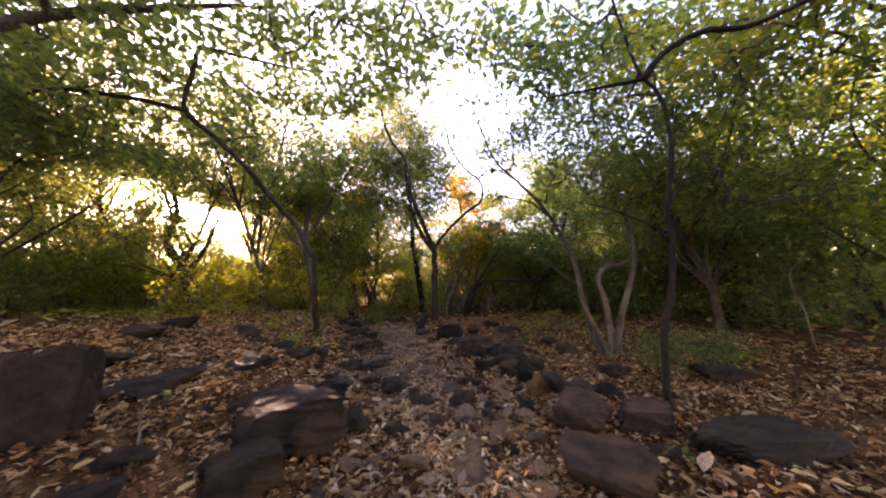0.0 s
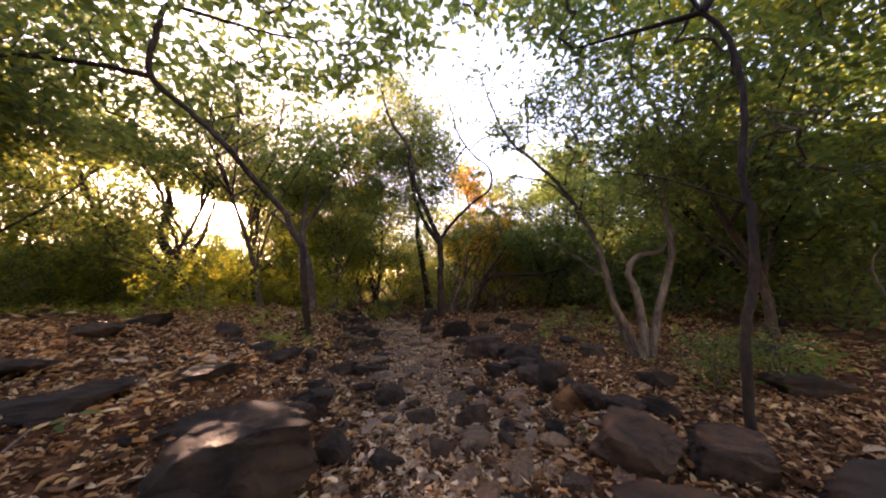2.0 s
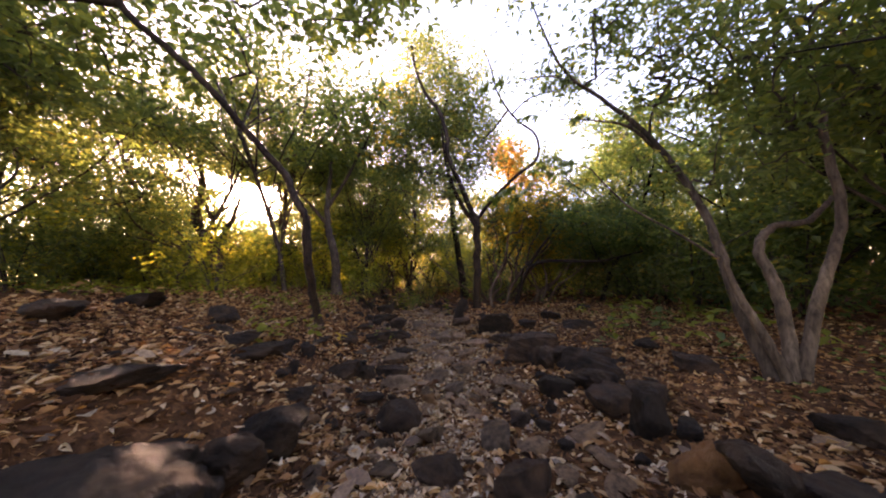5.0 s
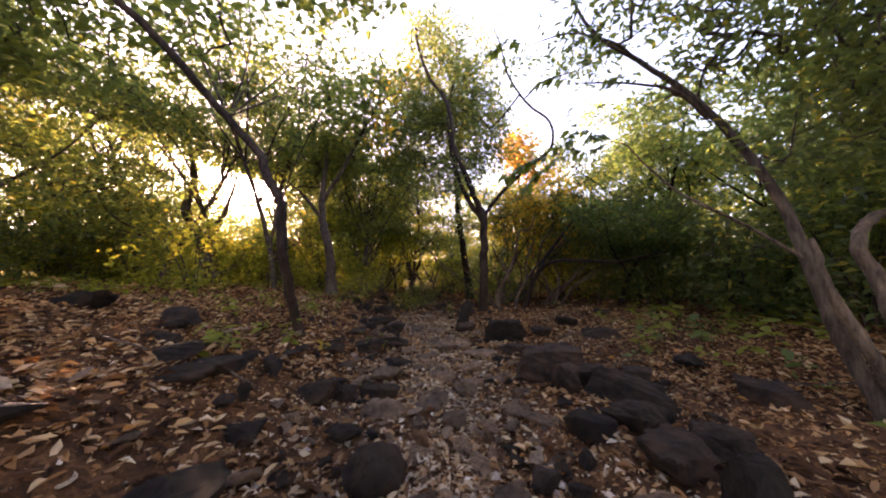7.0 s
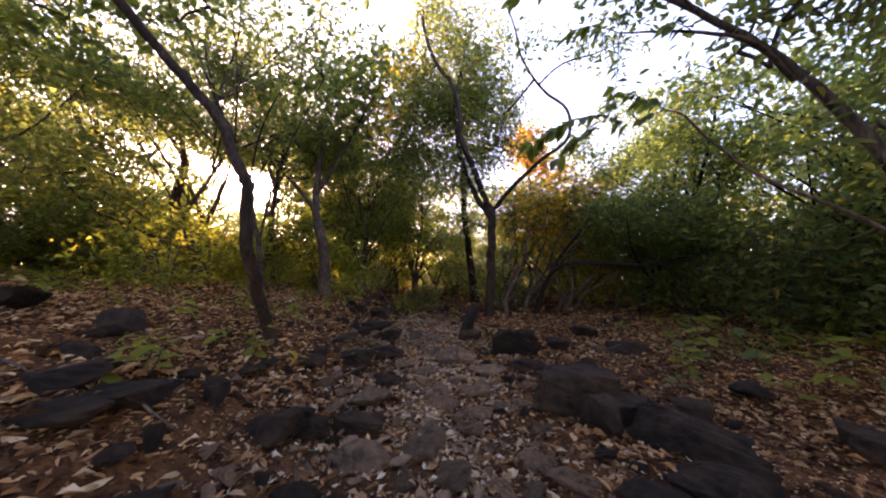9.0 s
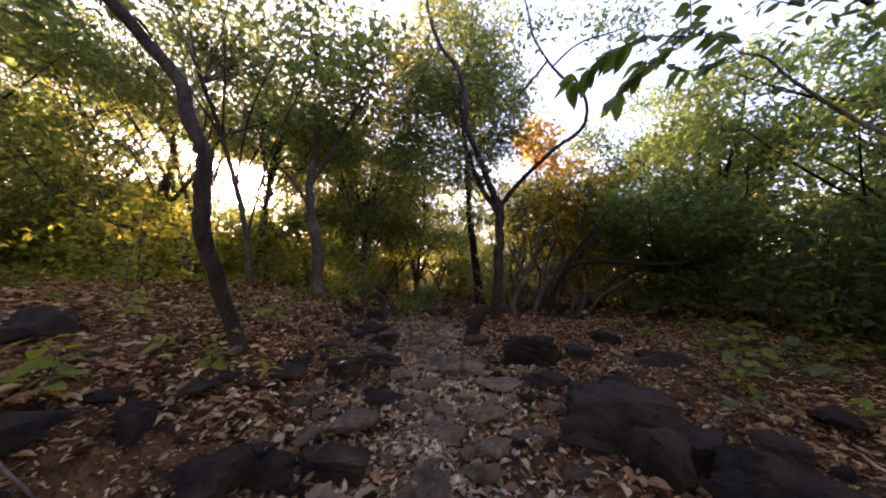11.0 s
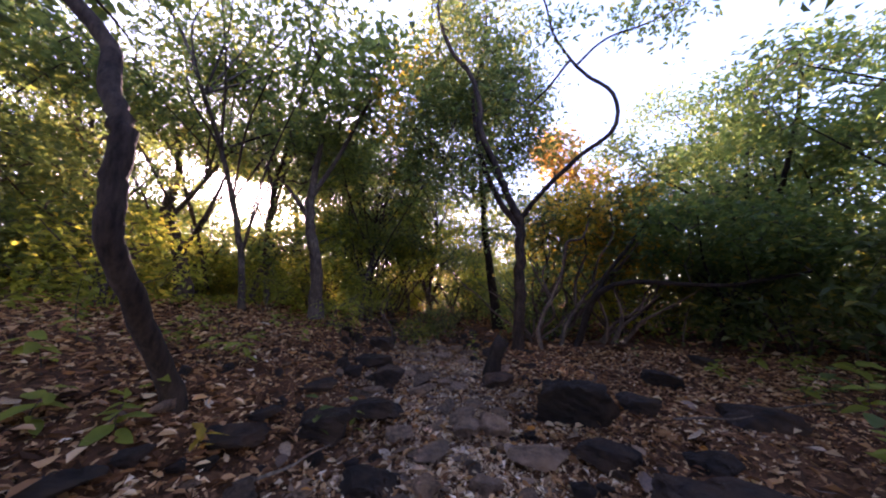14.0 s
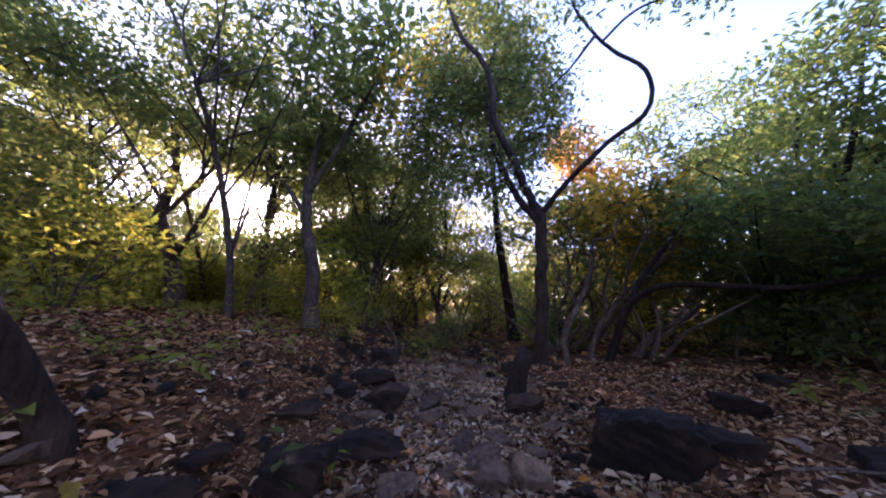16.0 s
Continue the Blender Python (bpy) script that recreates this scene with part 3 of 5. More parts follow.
# ---- fallen leaves ----
def litter(rng, x, y, size, lift, fine=False):
    n = len(x)
    c = np.stack([x, y, height(x, y) + lift * rng.rand(n)], 1)
    a = rng.uniform(0, 6.28, n)
    ax = np.stack([np.cos(a), np.sin(a), rng.normal(0, 0.3, n)], 1)
    nm = rng.normal(0, 0.42, (n, 3)) + np.array([0, 0, 1.0])
    L = size * rng.uniform(0.45, 1.6, n)
    return leaf_arrays(c, ax, nm, L, L * rng.uniform(0.25, 0.55, n), rng.choice([-0.25, 0.12, 0.25], (n, 1)), fine)


def off_track(x, y):
    wander = bed_x(y) + 0.9 * fractal(x * 0.9 + 40, y * 0.9, 3)
    return 1 - np.exp(-((x - wander) / 0.8) ** 2)


x1, y1 = scatter(rng, 150000, -7.8, 6.8, -0.8, 13, lambda x, y: (0.35 + 0.65 * (lattice(x * 1.1, y * 1.1) > 0.42)) * (0.38 + 0.62 * off_track(x, y)))
x3, y3 = scatter(rng, 95000, -3.5, 1.8, 0.3, 12, lambda x, y: (1.05 - off_track(x, y)) * (0.3 + 0.7 * (lattice(x * 2.1, y * 2.1 + 5) > 0.45)))
x2, y2 = scatter(rng, 34000, -26, 22, -8, 34, lambda x, y: ((x < -7.5) | (x > 6.5) | (y > 12.5) | (y < -0.5)) * 1.0)
v, f = litter(rng, x3, y3, 0.06, 0.025)
tagged(new("leaf_litter", mesh_np("leaf_litter", v, f, BLEACHED_LEAF, False)), "bleached broken leaves trodden into the track", "leaf litter", kind="stuff")
near = (np.abs(x1 - bed_x(y1)) < 2.6) & (y1 < 9)
v, f = litter(rng, x1[near], y1[near], 0.074, 0.035, True)
tagged(new("leaf_litter", mesh_np("leaf_litter", v, f, DRY_LEAF, False)), "dry brown fallen leaves between the stones", "leaf litter", kind="stuff")
v, f = join([litter(rng, x1[~near], y1[~near], 0.078, 0.035), litter(rng, x2, y2, 0.2, 0.05)])
tagged(new("leaf_litter", mesh_np("leaf_litter", v, f, DRY_LEAF, False)), "dry brown fallen leaves covering the forest floor", "leaf litter", kind="stuff")


xc, yc = scatter(rng, 90000, -4.5, 4, 0.5, 10, lambda x, y: 0.3 + 0.7 * (lattice(x * 1.6 + 3, y * 1.6) > 0.5))
v, f = litter(rng, xc, yc, 0.032, 0.03)
tagged(new("leaf_litter", mesh_np("leaf_litter", v, f, DRY_LEAF, False)), "crumbled bits of dry leaves between larger ones", "leaf litter", kind="stuff")


# single leaves lying on top
def curled_leaf(seed):
    r = np.random.RandomState(seed)
    u = np.linspace(0, 1, 5)
    wide = np.sin(u * math.pi) ** 0.8 * r.uniform(0.2, 0.3) + 0.01
    curl, cup = r.uniform(-0.25, 0.3), r.uniform(0.05, 0.22)
    rows = [np.stack([u, s * wide, curl * (u - 0.5) ** 2 * 2 + cup * abs(s) * wide * 2 + r.normal(0, 0.012, 5)], 1) for s in (-1, 0, 1)]
    k = np.arange(4)
    f = np.vstack([np.stack([j * 5 + k, j * 5 + k + 1, (j + 1) * 5 + k + 1, (j + 1) * 5 + k], 1) for j in (0, 1)])
    return mesh_np("fallen_leaf", np.vstack(rows), f, DRY_OBJECT)


def dry_object_material():
    m, nt, bsdf, out = material("dry_leaf")
    info = nt.nodes.new("ShaderNodeObjectInfo")
    col = ramp(nt, info.outputs["Random"], [(0.0, (0.09, 0.045, 0.022)), (0.5, (0.20, 0.11, 0.052)), (0.85, (0.33, 0.21, 0.11)), (1.0, (0.46, 0.34, 0.21))]).outputs[0]
    n = noise_tex(nt, place_coords(nt), 9, 4)
    spot = ramp(nt, n.outputs[0], [(0.35, (0.55, 0.5, 0.45)), (0.6, (1.1, 1.1, 1.1))]).outputs[0]
    nt.links.new(mixed(nt, col, spot, 1.0, 'MULTIPLY'), bsdf.inputs["Base Color"])
    bsdf.inputs["Roughness"].default_value = 0.55
    bump(nt, bsdf, n.outputs[0], 0.4, 0.01)
    return m


DRY_OBJECT = dry_object_material()
CURLED = [curled_leaf(k) for k in range(7)]
for k in range(295):
    y = rng.uniform(1.6, 9.5)
    x = float(bed_x(y)) + rng.normal(0, 1.5)
    s = rng.uniform(0.09, 0.2)
    ob = part("fallen_leaf", CURLED[k % 7], ground)
    ob.matrix_world = pose(x, y, ground_z(x, y) + 0.03, rng.normal(0, 14), rng.normal(0, 14), rng.uniform(0, 360)) @ Matrix.Diagonal((s, s, s, 1))

# ---- the trees beside the track ----
tree("tree", "crooked grey-brown tree leaning over the bank with broad leaves", "tree", [
    ([(-3.01, 6.93, 0.58), (-2.89, 6.56, 1.2), (-2.78, 6.28, 1.72), (-2.79, 6.25, 2.1), (-2.82, 6.25, 2.44), (-3.02, 6.24, 2.76), (-3.2, 6.27, 3.15), (-3.55, 6.08, 3.6), (-3.8, 5.68, 4.1), (-4.15, 5.3, 4.6), (-4.52, 4.9, 5.05), (-4.3, 4.75, 5.7), (-4.4, 5.0, 6.4)], 0.07, 0.034),
    ([(-4.52, 4.9, 5.05), (-5.6, 4.9, 5.35), (-7.2, 4.9, 5.6), (-8.6, 5.2, 5.4)], 0.045, 0.016),
    ([(-4.4, 5.0, 6.4), (-4.0, 5.8, 6.8), (-3.3, 6.4, 7.0), (-2.3, 6.9, 7.2)], 0.035, 0.012),
    ([(-3.55, 6.08, 3.6), (-4.0, 6.4, 4.0), (-4.6, 7.0, 4.2)], 0.022, 0.008),
], [((-3.0, 7.0, 7.0), (1.9, 1.3, 0.7), 60), ((-1.0, 6.8, 7.2), (1.2, 1.0, 0.6), 30), ((-6.0, 6.6, 6.3), (1.8, 1.5, 0.9), 60),
    ((-7.8, 6.2, 5.4), (1.6, 1.4, 0.8), 40)],
     BIG_LEAF, 0.19, 14, 1, BROWN_BARK, 0.26, 0.55)

# Trunk bark is darker than the stems', standing for its silhouette against the sky.
many_stemmed = tree("tree", "many-stemmed pale-barked tree with a long limb over the track", "tree", [
    ([(3.1, 6.0, 0.12), (2.97, 6.16, 0.81), (2.93, 6.31, 1.46), (2.9, 6.47, 2.1), (2.69, 6.62, 2.8), (2.37, 6.78, 3.5), (1.9, 6.93, 4.15), (1.45, 7.09, 4.75), (1.2, 7.3, 5.6), (0.9, 7.4, 6.8)], 0.062, 0.010),
    ([(3.24, 6.0, 0.12), (3.33, 6.1, 0.81), (3.34, 6.2, 1.28), (3.31, 6.3, 1.66), (3.57, 6.4, 1.92), (4.05, 6.5, 2.0), (4.6, 6.7, 2.4)], 0.07, 0.025),
    ([(3.34, 6.02, 0.12), (3.56, 6.03, 0.89), (3.79, 6.07, 1.43), (4.0, 6.1, 2.06), (3.95, 6.13, 3.0), (4.09, 6.17, 3.3), (4.45, 6.2, 3.5)], 0.065, 0.02),
    ([(2.93, 6.3, 1.5), (2.5, 6.42, 1.9), (2.06, 6.6, 2.3), (1.77, 6.7, 2.7), (1.6, 6.72, 2.95), (1.45, 6.72, 3.02)], 0.018, 0.005),
    ([(3.2, 5.95, 0.12), (3.02, 5.95, 0.6), (2.8, 6.0, 1.2), (2.78, 6.1, 1.7)], 0.06, 0.02),
    ([(2.5, 6.75, 3.2), (2.1, 6.6, 3.5), (1.6, 6.5, 3.6), (1.0, 6.5, 3.7)], 0.025, 0.006),
    ([(1.9, 6.93, 4.15), (1.5, 6.7, 4.3), (1.0, 6.7, 4.5), (0.5, 6.8, 4.5)], 0.02, 0.005),
], [((3.4, 7.0, 4.5), (1.3, 0.9, 0.7), 75), ((4.9, 7.2, 5.2), (1.3, 1.0, 0.9), 85), ((4.4, 6.4, 3.6), (1.1, 0.9, 0.7), 70), ((3.4, 6.6, 2.9), (0.9, 0.7, 0.5), 32), ((2.2, 6.8, 3.6), (0.8, 0.6, 0.5), 8),
    ((1.5, 7.2, 5.1), (0.8, 0.6, 0.8), 20), ((2.8, 7.4, 5.8), (1.2, 0.9, 0.7), 60), ((4.6, 8.0, 6.6), (1.5, 1.1, 0.8), 80), ((0.9, 7.3, 6.4), (0.6, 0.5, 0.7), 8), ((5.6, 6.8, 4.2), (1.2, 1.0, 0.8), 70), ((5.2, 7.6, 7.4), (1.6, 1.2, 0.8), 60)],
     MID_LEAF, 0.12, 16, 2, PALE_BARK, 0.22, 0.42, trunk_bark=BARK)

# The extra lobes wear lime leaves to colour in foliage caught by the sun.
tree("tree", "dark sinuous tree with a reddish limb and spreading leaves", "tree", [
    ([(2.42, 3.42, 0.16), (2.46, 3.38, 1.08), (2.59, 3.39, 1.46), (2.76, 3.47, 2.1), (2.81, 3.56, 2.46), (3.02, 3.65, 3.1), (3.13, 3.74, 3.73), (3.13, 3.82, 4.2), (3.0, 3.91, 4.55), (2.9, 4.0, 5.2), (2.8, 4.1, 6.2)], 0.037, 0.018),
    ([(3.0, 3.9, 4.5), (3.32, 3.82, 4.86), (3.85, 3.75, 5.07), (4.38, 3.68, 5.05), (5.19, 3.6, 5.35), (6.2, 3.5, 5.8)], 0.05, 0.02),
    ([(3.0, 3.9, 4.5), (2.5, 4.2, 4.6), (1.9, 4.6, 4.75)], 0.035, 0.01),
    ([(2.8, 3.55, 2.5), (3.4, 3.9, 3.0), (4.2, 4.2, 3.2)], 0.016, 0.006),
    ([(2.78, 3.5, 2.2), (2.4, 3.9, 2.6), (2.1, 4.4, 2.9)], 0.013, 0.005),
], [((2.4, 4.7, 5.4), (1.3, 0.8, 0.7), 55), ((3.5, 4.9, 4.4), (1.1, 0.7, 0.6), 30), ((4.8, 5.2, 3.9), (1.3, 0.9, 0.6), 30), ((5.4, 4.8, 2.9), (1.2, 0.8, 0.5), 22), ((3.4, 5.6, 6.6), (1.6, 1.0, 0.7), 60), ((5.6, 5.8, 6.9), (1.7, 1.2, 0.8), 60), ((1.6, 5.4, 6.2), (0.9, 0.7, 0.5), 22), ((5.6, 4.4, 4.6), (1.2, 0.9, 0.6), 34)],
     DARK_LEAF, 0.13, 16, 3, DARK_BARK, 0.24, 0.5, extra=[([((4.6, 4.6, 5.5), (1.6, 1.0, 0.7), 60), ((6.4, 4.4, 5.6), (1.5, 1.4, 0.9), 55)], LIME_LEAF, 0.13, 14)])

tree("tree", "tall forked tree with a hooked bare limb beside the track", "tree", [
    ([(-0.52, 12.4, 0.06), (-0.47, 12.33, 0.91), (-0.42, 12.27, 1.98), (-0.39, 12.2, 3.28)], 0.14, 0.115),
    ([(-0.4, 12.2, 3.2), (0.08, 12.1, 3.78), (0.66, 12.0, 4.32), (1.14, 11.9, 4.7), (1.6, 11.8, 4.99), (1.74, 11.7, 5.4), (1.6, 11.6, 5.88), (1.15, 11.5, 6.24), (0.8, 11.4, 6.65), (0.46, 11.3, 7.29), (0.3, 11.2, 8.05), (0.1, 11.1, 8.6)], 0.062, 0.016),
    ([(-0.4, 12.2, 3.2), (-0.65, 12.14, 3.78), (-0.9, 12.09, 4.52), (-1.32, 12.03, 5.62), (-1.31, 11.97, 6.22), (-1.59, 11.91, 7.22), (-2.05, 11.86, 7.95), (-2.37, 11.8, 8.86), (-2.5, 11.9, 9.8)], 0.1, 0.035),
    ([(-0.46, 12.2, 3.1), (-0.93, 12.3, 3.86), (-1.3, 12.4, 4.86), (-1.5, 12.5, 5.93), (-1.58, 12.6, 7.05), (-1.3, 12.7, 8.4), (-1.2, 12.8, 9.8)], 0.085, 0.03),
    ([(0.8, 11.4, 6.65), (0.3, 11.5, 6.1), (-0.1, 11.6, 5.8)], 0.035, 0.01),
    ([(0.9, 11.45, 6.5), (1.5, 11.3, 6.9), (2.3, 11.2, 7.0), (3.0, 11.1, 7.2)], 0.03, 0.008),
], [((-1.9, 13.2, 8.8), (2.2, 1.5, 2.5), 420), ((-0.7, 13.4, 6.4), (1.5, 1.1, 2.0), 230), ((-2.9, 13.1, 6.6), (1.5, 1.2, 1.9), 200), ((2.3, 11.2, 7.1), (1.0, 0.5, 0.4), 14), ((0.5, 11.3, 7.4), (0.5, 0.4, 0.8), 8), ((-1.5, 12.6, 4.6), (1.1, 0.9, 0.9), 45)],
     MID_LEAF, 0.125, 30, 4, BROWN_BARK, 0.27, 0.45, extra=[([((-3.6, 12.2, 8.2), (0.7, 0.6, 0.7), 14)], GOLD_LEAF, 0.2, 10)])

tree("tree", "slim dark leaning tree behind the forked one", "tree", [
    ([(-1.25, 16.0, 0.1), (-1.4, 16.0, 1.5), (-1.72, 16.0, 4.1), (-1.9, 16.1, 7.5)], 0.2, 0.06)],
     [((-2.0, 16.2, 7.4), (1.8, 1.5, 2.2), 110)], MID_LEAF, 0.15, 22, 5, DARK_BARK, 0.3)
tree("tree", "grey tree on the bank with open spreading branches", "tree", [
    ([(-4.95, 10.9, 0.95), (-4.9, 10.7, 2.0), (-5.05, 10.6, 2.9), (-5.1, 10.6, 3.8), (-5.0, 10.7, 5.2)], 0.15, 0.05),
    ([(-5.05, 10.6, 3.0), (-5.9, 10.8, 3.9), (-6.9, 11.2, 4.6)], 0.06, 0.02),
    ([(-5.1, 10.6, 3.6), (-4.4, 10.6, 4.6), (-3.8, 10.5, 5.5), (-3.2, 10.4, 6.3)], 0.06, 0.015)],
     [((-4.8, 10.8, 5.8), (1.7, 1.4, 1.2), 90), ((-3.4, 10.5, 6.6), (0.9, 0.9, 0.8), 40), ((-6.6, 11.2, 5.0), (1.3, 1.2, 0.9), 50)], BIG_LEAF, 0.17, 13, 6, BARK, 0.27,
     0.55, extra=[([((-3.3, 10.6, 5.6), (0.5, 0.5, 0.6), 12)], GOLD_LEAF, 0.17, 8)])
tree("tree", "twisted forked tree far up the bank", "tree", [
    ([(-9.9, 11.4, 1.3), (-10.3, 11.3, 2.7), (-10.9, 11.2, 3.8), (-10.6, 11.2, 4.9), (-10.9, 11.2, 6.4)], 0.2, 0.06),
    ([(-10.2, 11.3, 2.5), (-9.5, 11.4, 3.6), (-9.2, 11.6, 5.0)], 0.1, 0.03)],
     [((-10.6, 11.4, 6.4), (2.2, 2.0, 1.4), 90), ((-9.0, 11.6, 5.6), (1.3, 1.3, 1.0), 40)], MID_LEAF, 0.16, 14, 7, BARK, 0.3)
tree("tree", "low leaning tree with a limb along the ground", "tree", [
    ([(0.85, 13.1, 0.1), (1.0, 12.95, 0.6), (1.17, 12.75, 1.2), (1.49, 12.5, 1.6), (2.03, 12.25, 1.72), (3.39, 12.0, 1.66), (4.6, 11.8, 1.9)], 0.09, 0.025),
    ([(1.1, 12.85, 1.0), (1.6, 13.0, 1.9), (2.4, 13.2, 2.9), (2.9, 13.3, 3.6)], 0.07, 0.02)],
     [((3.2, 13.2, 3.9), (1.6, 1.0, 0.9), 70), ((4.2, 12.2, 2.6), (1.3, 0.8, 0.6), 30)], MID_LEAF, 0.13, 16, 8, DARK_BARK, 0.25)
tree("tree", "slender many-stemmed tree where the track turns", "tree", [
    ([(-5.9, 22.5, 0.05), (-5.95, 22.5, 0.9), (-6.35, 22.5, 2.0), (-6.9, 22.5, 3.3), (-7.2, 22.6, 4.8)], 0.2, 0.05),
    ([(-5.9, 22.5, 0.6), (-5.6, 22.5, 1.6), (-5.2, 22.5, 2.8), (-5.3, 22.5, 4.2), (-5.0, 22.6, 5.6)], 0.14, 0.04),
    ([(-6.2, 22.5, 1.6), (-6.0, 22.6, 2.8), (-6.2, 22.7, 4.4), (-6.0, 22.7, 5.8)], 0.1, 0.04),
    ([(-6.6, 22.5, 2.6), (-7.6, 22.6, 3.0), (-8.3, 22.6, 3.9)], 0.07, 0.02)],
     [((-6.0, 22.6, 6.0), (2.4, 1.6, 1.9), 130), ((-7.6, 22.6, 4.4), (1.2, 0.9, 0.8), 30)], LIME_LEAF, 0.18, 16, 9, BARK, 0.33)
tree("shrub", "thicket of bare crossing stems with yellowing leaves", "shrub", [
    ([(0.2, 14.4, 0.1), (0.3, 14.4, 1.2), (0.9, 14.5, 2.2), (1.6, 14.5, 3.2)], 0.09, 0.02),
    ([(0.3, 14.5, 0.1), (0.0, 14.5, 1.0), (0.4, 14.6, 2.0), (0.3, 14.7, 3.2)], 0.07, 0.02),
    ([(0.6, 14.4, 0.1), (1.2, 14.3, 0.9), (2.0, 14.3, 1.9), (2.8, 14.4, 2.6)], 0.08, 0.02),
    ([(0.4, 14.4, 0.1), (0.9, 14.5, 1.2), (0.6, 14.6, 2.3), (0.9, 14.7, 3.4)], 0.05, 0.015)],
     [((1.2, 14.8, 3.6), (1.8, 1.0, 1.4), 120), ((2.4, 14.6, 2.8), (1.2, 0.8, 0.9), 55)], GOLD_LEAF, 0.15, 14, 10, BARK, 0.28)
tree("tree", "tall tree with orange dying leaves", "tree", [
    ([(1.6, 18.5, 0.2), (1.5, 18.4, 2.5), (1.3, 18.2, 5.0), (1.1, 18.0, 7.4)], 0.12, 0.03),
    ([(1.4, 18.3, 4.0), (2.3, 18.2, 5.5), (2.6, 18.2, 6.8)], 0.05, 0.02)],
     [((1.2, 18.0, 7.6), (0.9, 0.9, 1.2), 80), ((2.2, 18.1, 6.4), (1.2, 0.9, 0.9), 50)], RUST_LEAF, 0.21, 16, 11, BARK, 0.3)

tree("tree", "broad-leaved tree whose limbs reach over the bank", "tree", [
    ([(-7.6, 2.6, 1.2), (-7.5, 2.7, 2.4), (-7.1, 2.9, 3.8), (-6.4, 3.3, 5.0), (-5.6, 3.8, 5.9), (-4.6, 4.3, 6.5), (-3.4, 4.7, 6.9)], 0.14, 0.03),
    ([(-7.0, 3.0, 4.0), (-7.4, 4.0, 5.0), (-7.6, 5.2, 5.8)], 0.06, 0.02),
    ([(-5.6, 3.8, 5.9), (-5.0, 3.0, 6.5), (-4.0, 2.6, 6.9)], 0.05, 0.015)],
     [((-5.0, 4.2, 6.4), (1.8, 1.2, 0.8), 75), ((-2.6, 4.8, 6.9), (1.6, 1.0, 0.6), 55), ((-7.4, 4.6, 5.6), (1.6, 1.4, 0.9), 60), ((-0.6, 5.4, 7.0), (1.1, 0.8, 0.5), 26), ((-4.2, 2.8, 6.9), (1.2, 0.9, 0.6), 30), ((1.2, 5.6, 6.9), (0.9, 0.7, 0.5), 20), ((-6.8, 3.4, 4.4), (1.1, 0.9, 0.6), 30)],
     BIG_LEAF, 0.17, 14, 13, BARK, 0.28, 0.55)

tr = np.random.RandomState(19)
for x, y, leaf, lab in [(0.9, 15.6, GOLD_LEAF, "thicket of bare crossing stems with yellow leaves"), (1.7, 13.9, MID_LEAF, "thicket of pale crooked stems with few leaves"), (-0.1, 13.6, MID_LEAF, "thicket of pale crooked stems with few leaves"), (2.6, 15.2, GOLD_LEAF, "thicket of bare crossing stems with yellow leaves"), (-3.4, 16.6, LIME_LEAF, "thicket of thin stems with sunlit leaves"), (-5.6, 16.2, LIME_LEAF, "thicket of thin stems with sunlit leaves")]:
    z = ground_z(x, y)
    stems = []
    for k in range(8):
        p, way, pts = np.array([x + tr.normal(0, 0.2), y + tr.normal(0, 0.2), z]), np.array([tr.normal(0, 0.5), tr.normal(0, 0.2), 1.0]), []
        for i in range(6):
            pts.append(tuple(p))
            way[:2] = way[:2] * 0.8 + tr.normal(0, 0.5, 2)
            p = p + way / np.linalg.norm(way) * tr.uniform(0.45, 0.7)
        stems.append((pts, tr.uniform(0.026, 0.055), 0.008))
    tree("shrub", lab, "shrub", stems, [((x, y, z + 3.3), (1.5, 0.9, 1.1), 90), ((x + 0.5, y, z + 2.1), (1.4, 0.8, 0.7), 34)], leaf, 0.14, 14, int(x * 10) + 60, PALE_BARK if leaf is MID_LEAF else BARK, 0.24, 0.5, "thickets", sides=7, twig_r=0.004)

tree("shrub", "pale crooked sapling beside the forked tree", "shrub", [
    ([(0.03, 12.6, 0.1), (-0.02, 12.7, 0.66), (0.31, 12.8, 1.34), (0.6, 12.9, 2.02), (0.73, 12.9, 2.72), (1.09, 12.9, 2.84), (1.3, 12.9, 3.3)], 0.055, 0.02),
    ([(0.31, 12.8, 1.34), (0.12, 12.7, 1.9), (0.3, 12.7, 2.5), (0.15, 12.7, 3.2)], 0.03, 0.01)],
     [((1.0, 13.0, 3.6), (0.9, 0.6, 0.6), 26), ((0.3, 12.9, 3.3), (0.5, 0.5, 0.5), 10)], GOLD_LEAF, 0.13, 10, 71, PALE_BARK, 0.22, 0.5, sides=8, twig_r=0.004)
tree("shrub", "crooked sapling arching towards the dark trees", "shrub", [
    ([(0.5, 13.2, 0.1), (0.7, 13.3, 0.7), (0.95, 13.4, 1.07), (1.37, 13.4, 1.63), (2.04, 13.4, 2.19), (2.59, 13.4, 2.88), (2.88, 13.4, 3.36)], 0.06, 0.02),
    ([(0.95, 13.4, 1.07), (1.0, 13.5, 1.8), (1.3, 13.5, 2.6), (1.2, 13.5, 3.5)], 0.045, 0.015),
    ([(1.37, 13.4, 1.63), (1.5, 13.2, 2.3), (1.9, 13.2, 3.0), (1.8, 13.2, 3.8)], 0.035, 0.012)],
     [((2.0, 13.5, 4.0), (1.3, 0.7, 0.7), 50), ((1.2, 13.5, 3.4), (0.8, 0.6, 0.7), 26)], GOLD_LEAF, 0.14, 12, 72, BARK, 0.24, 0.5, sides=8, twig_r=0.004)

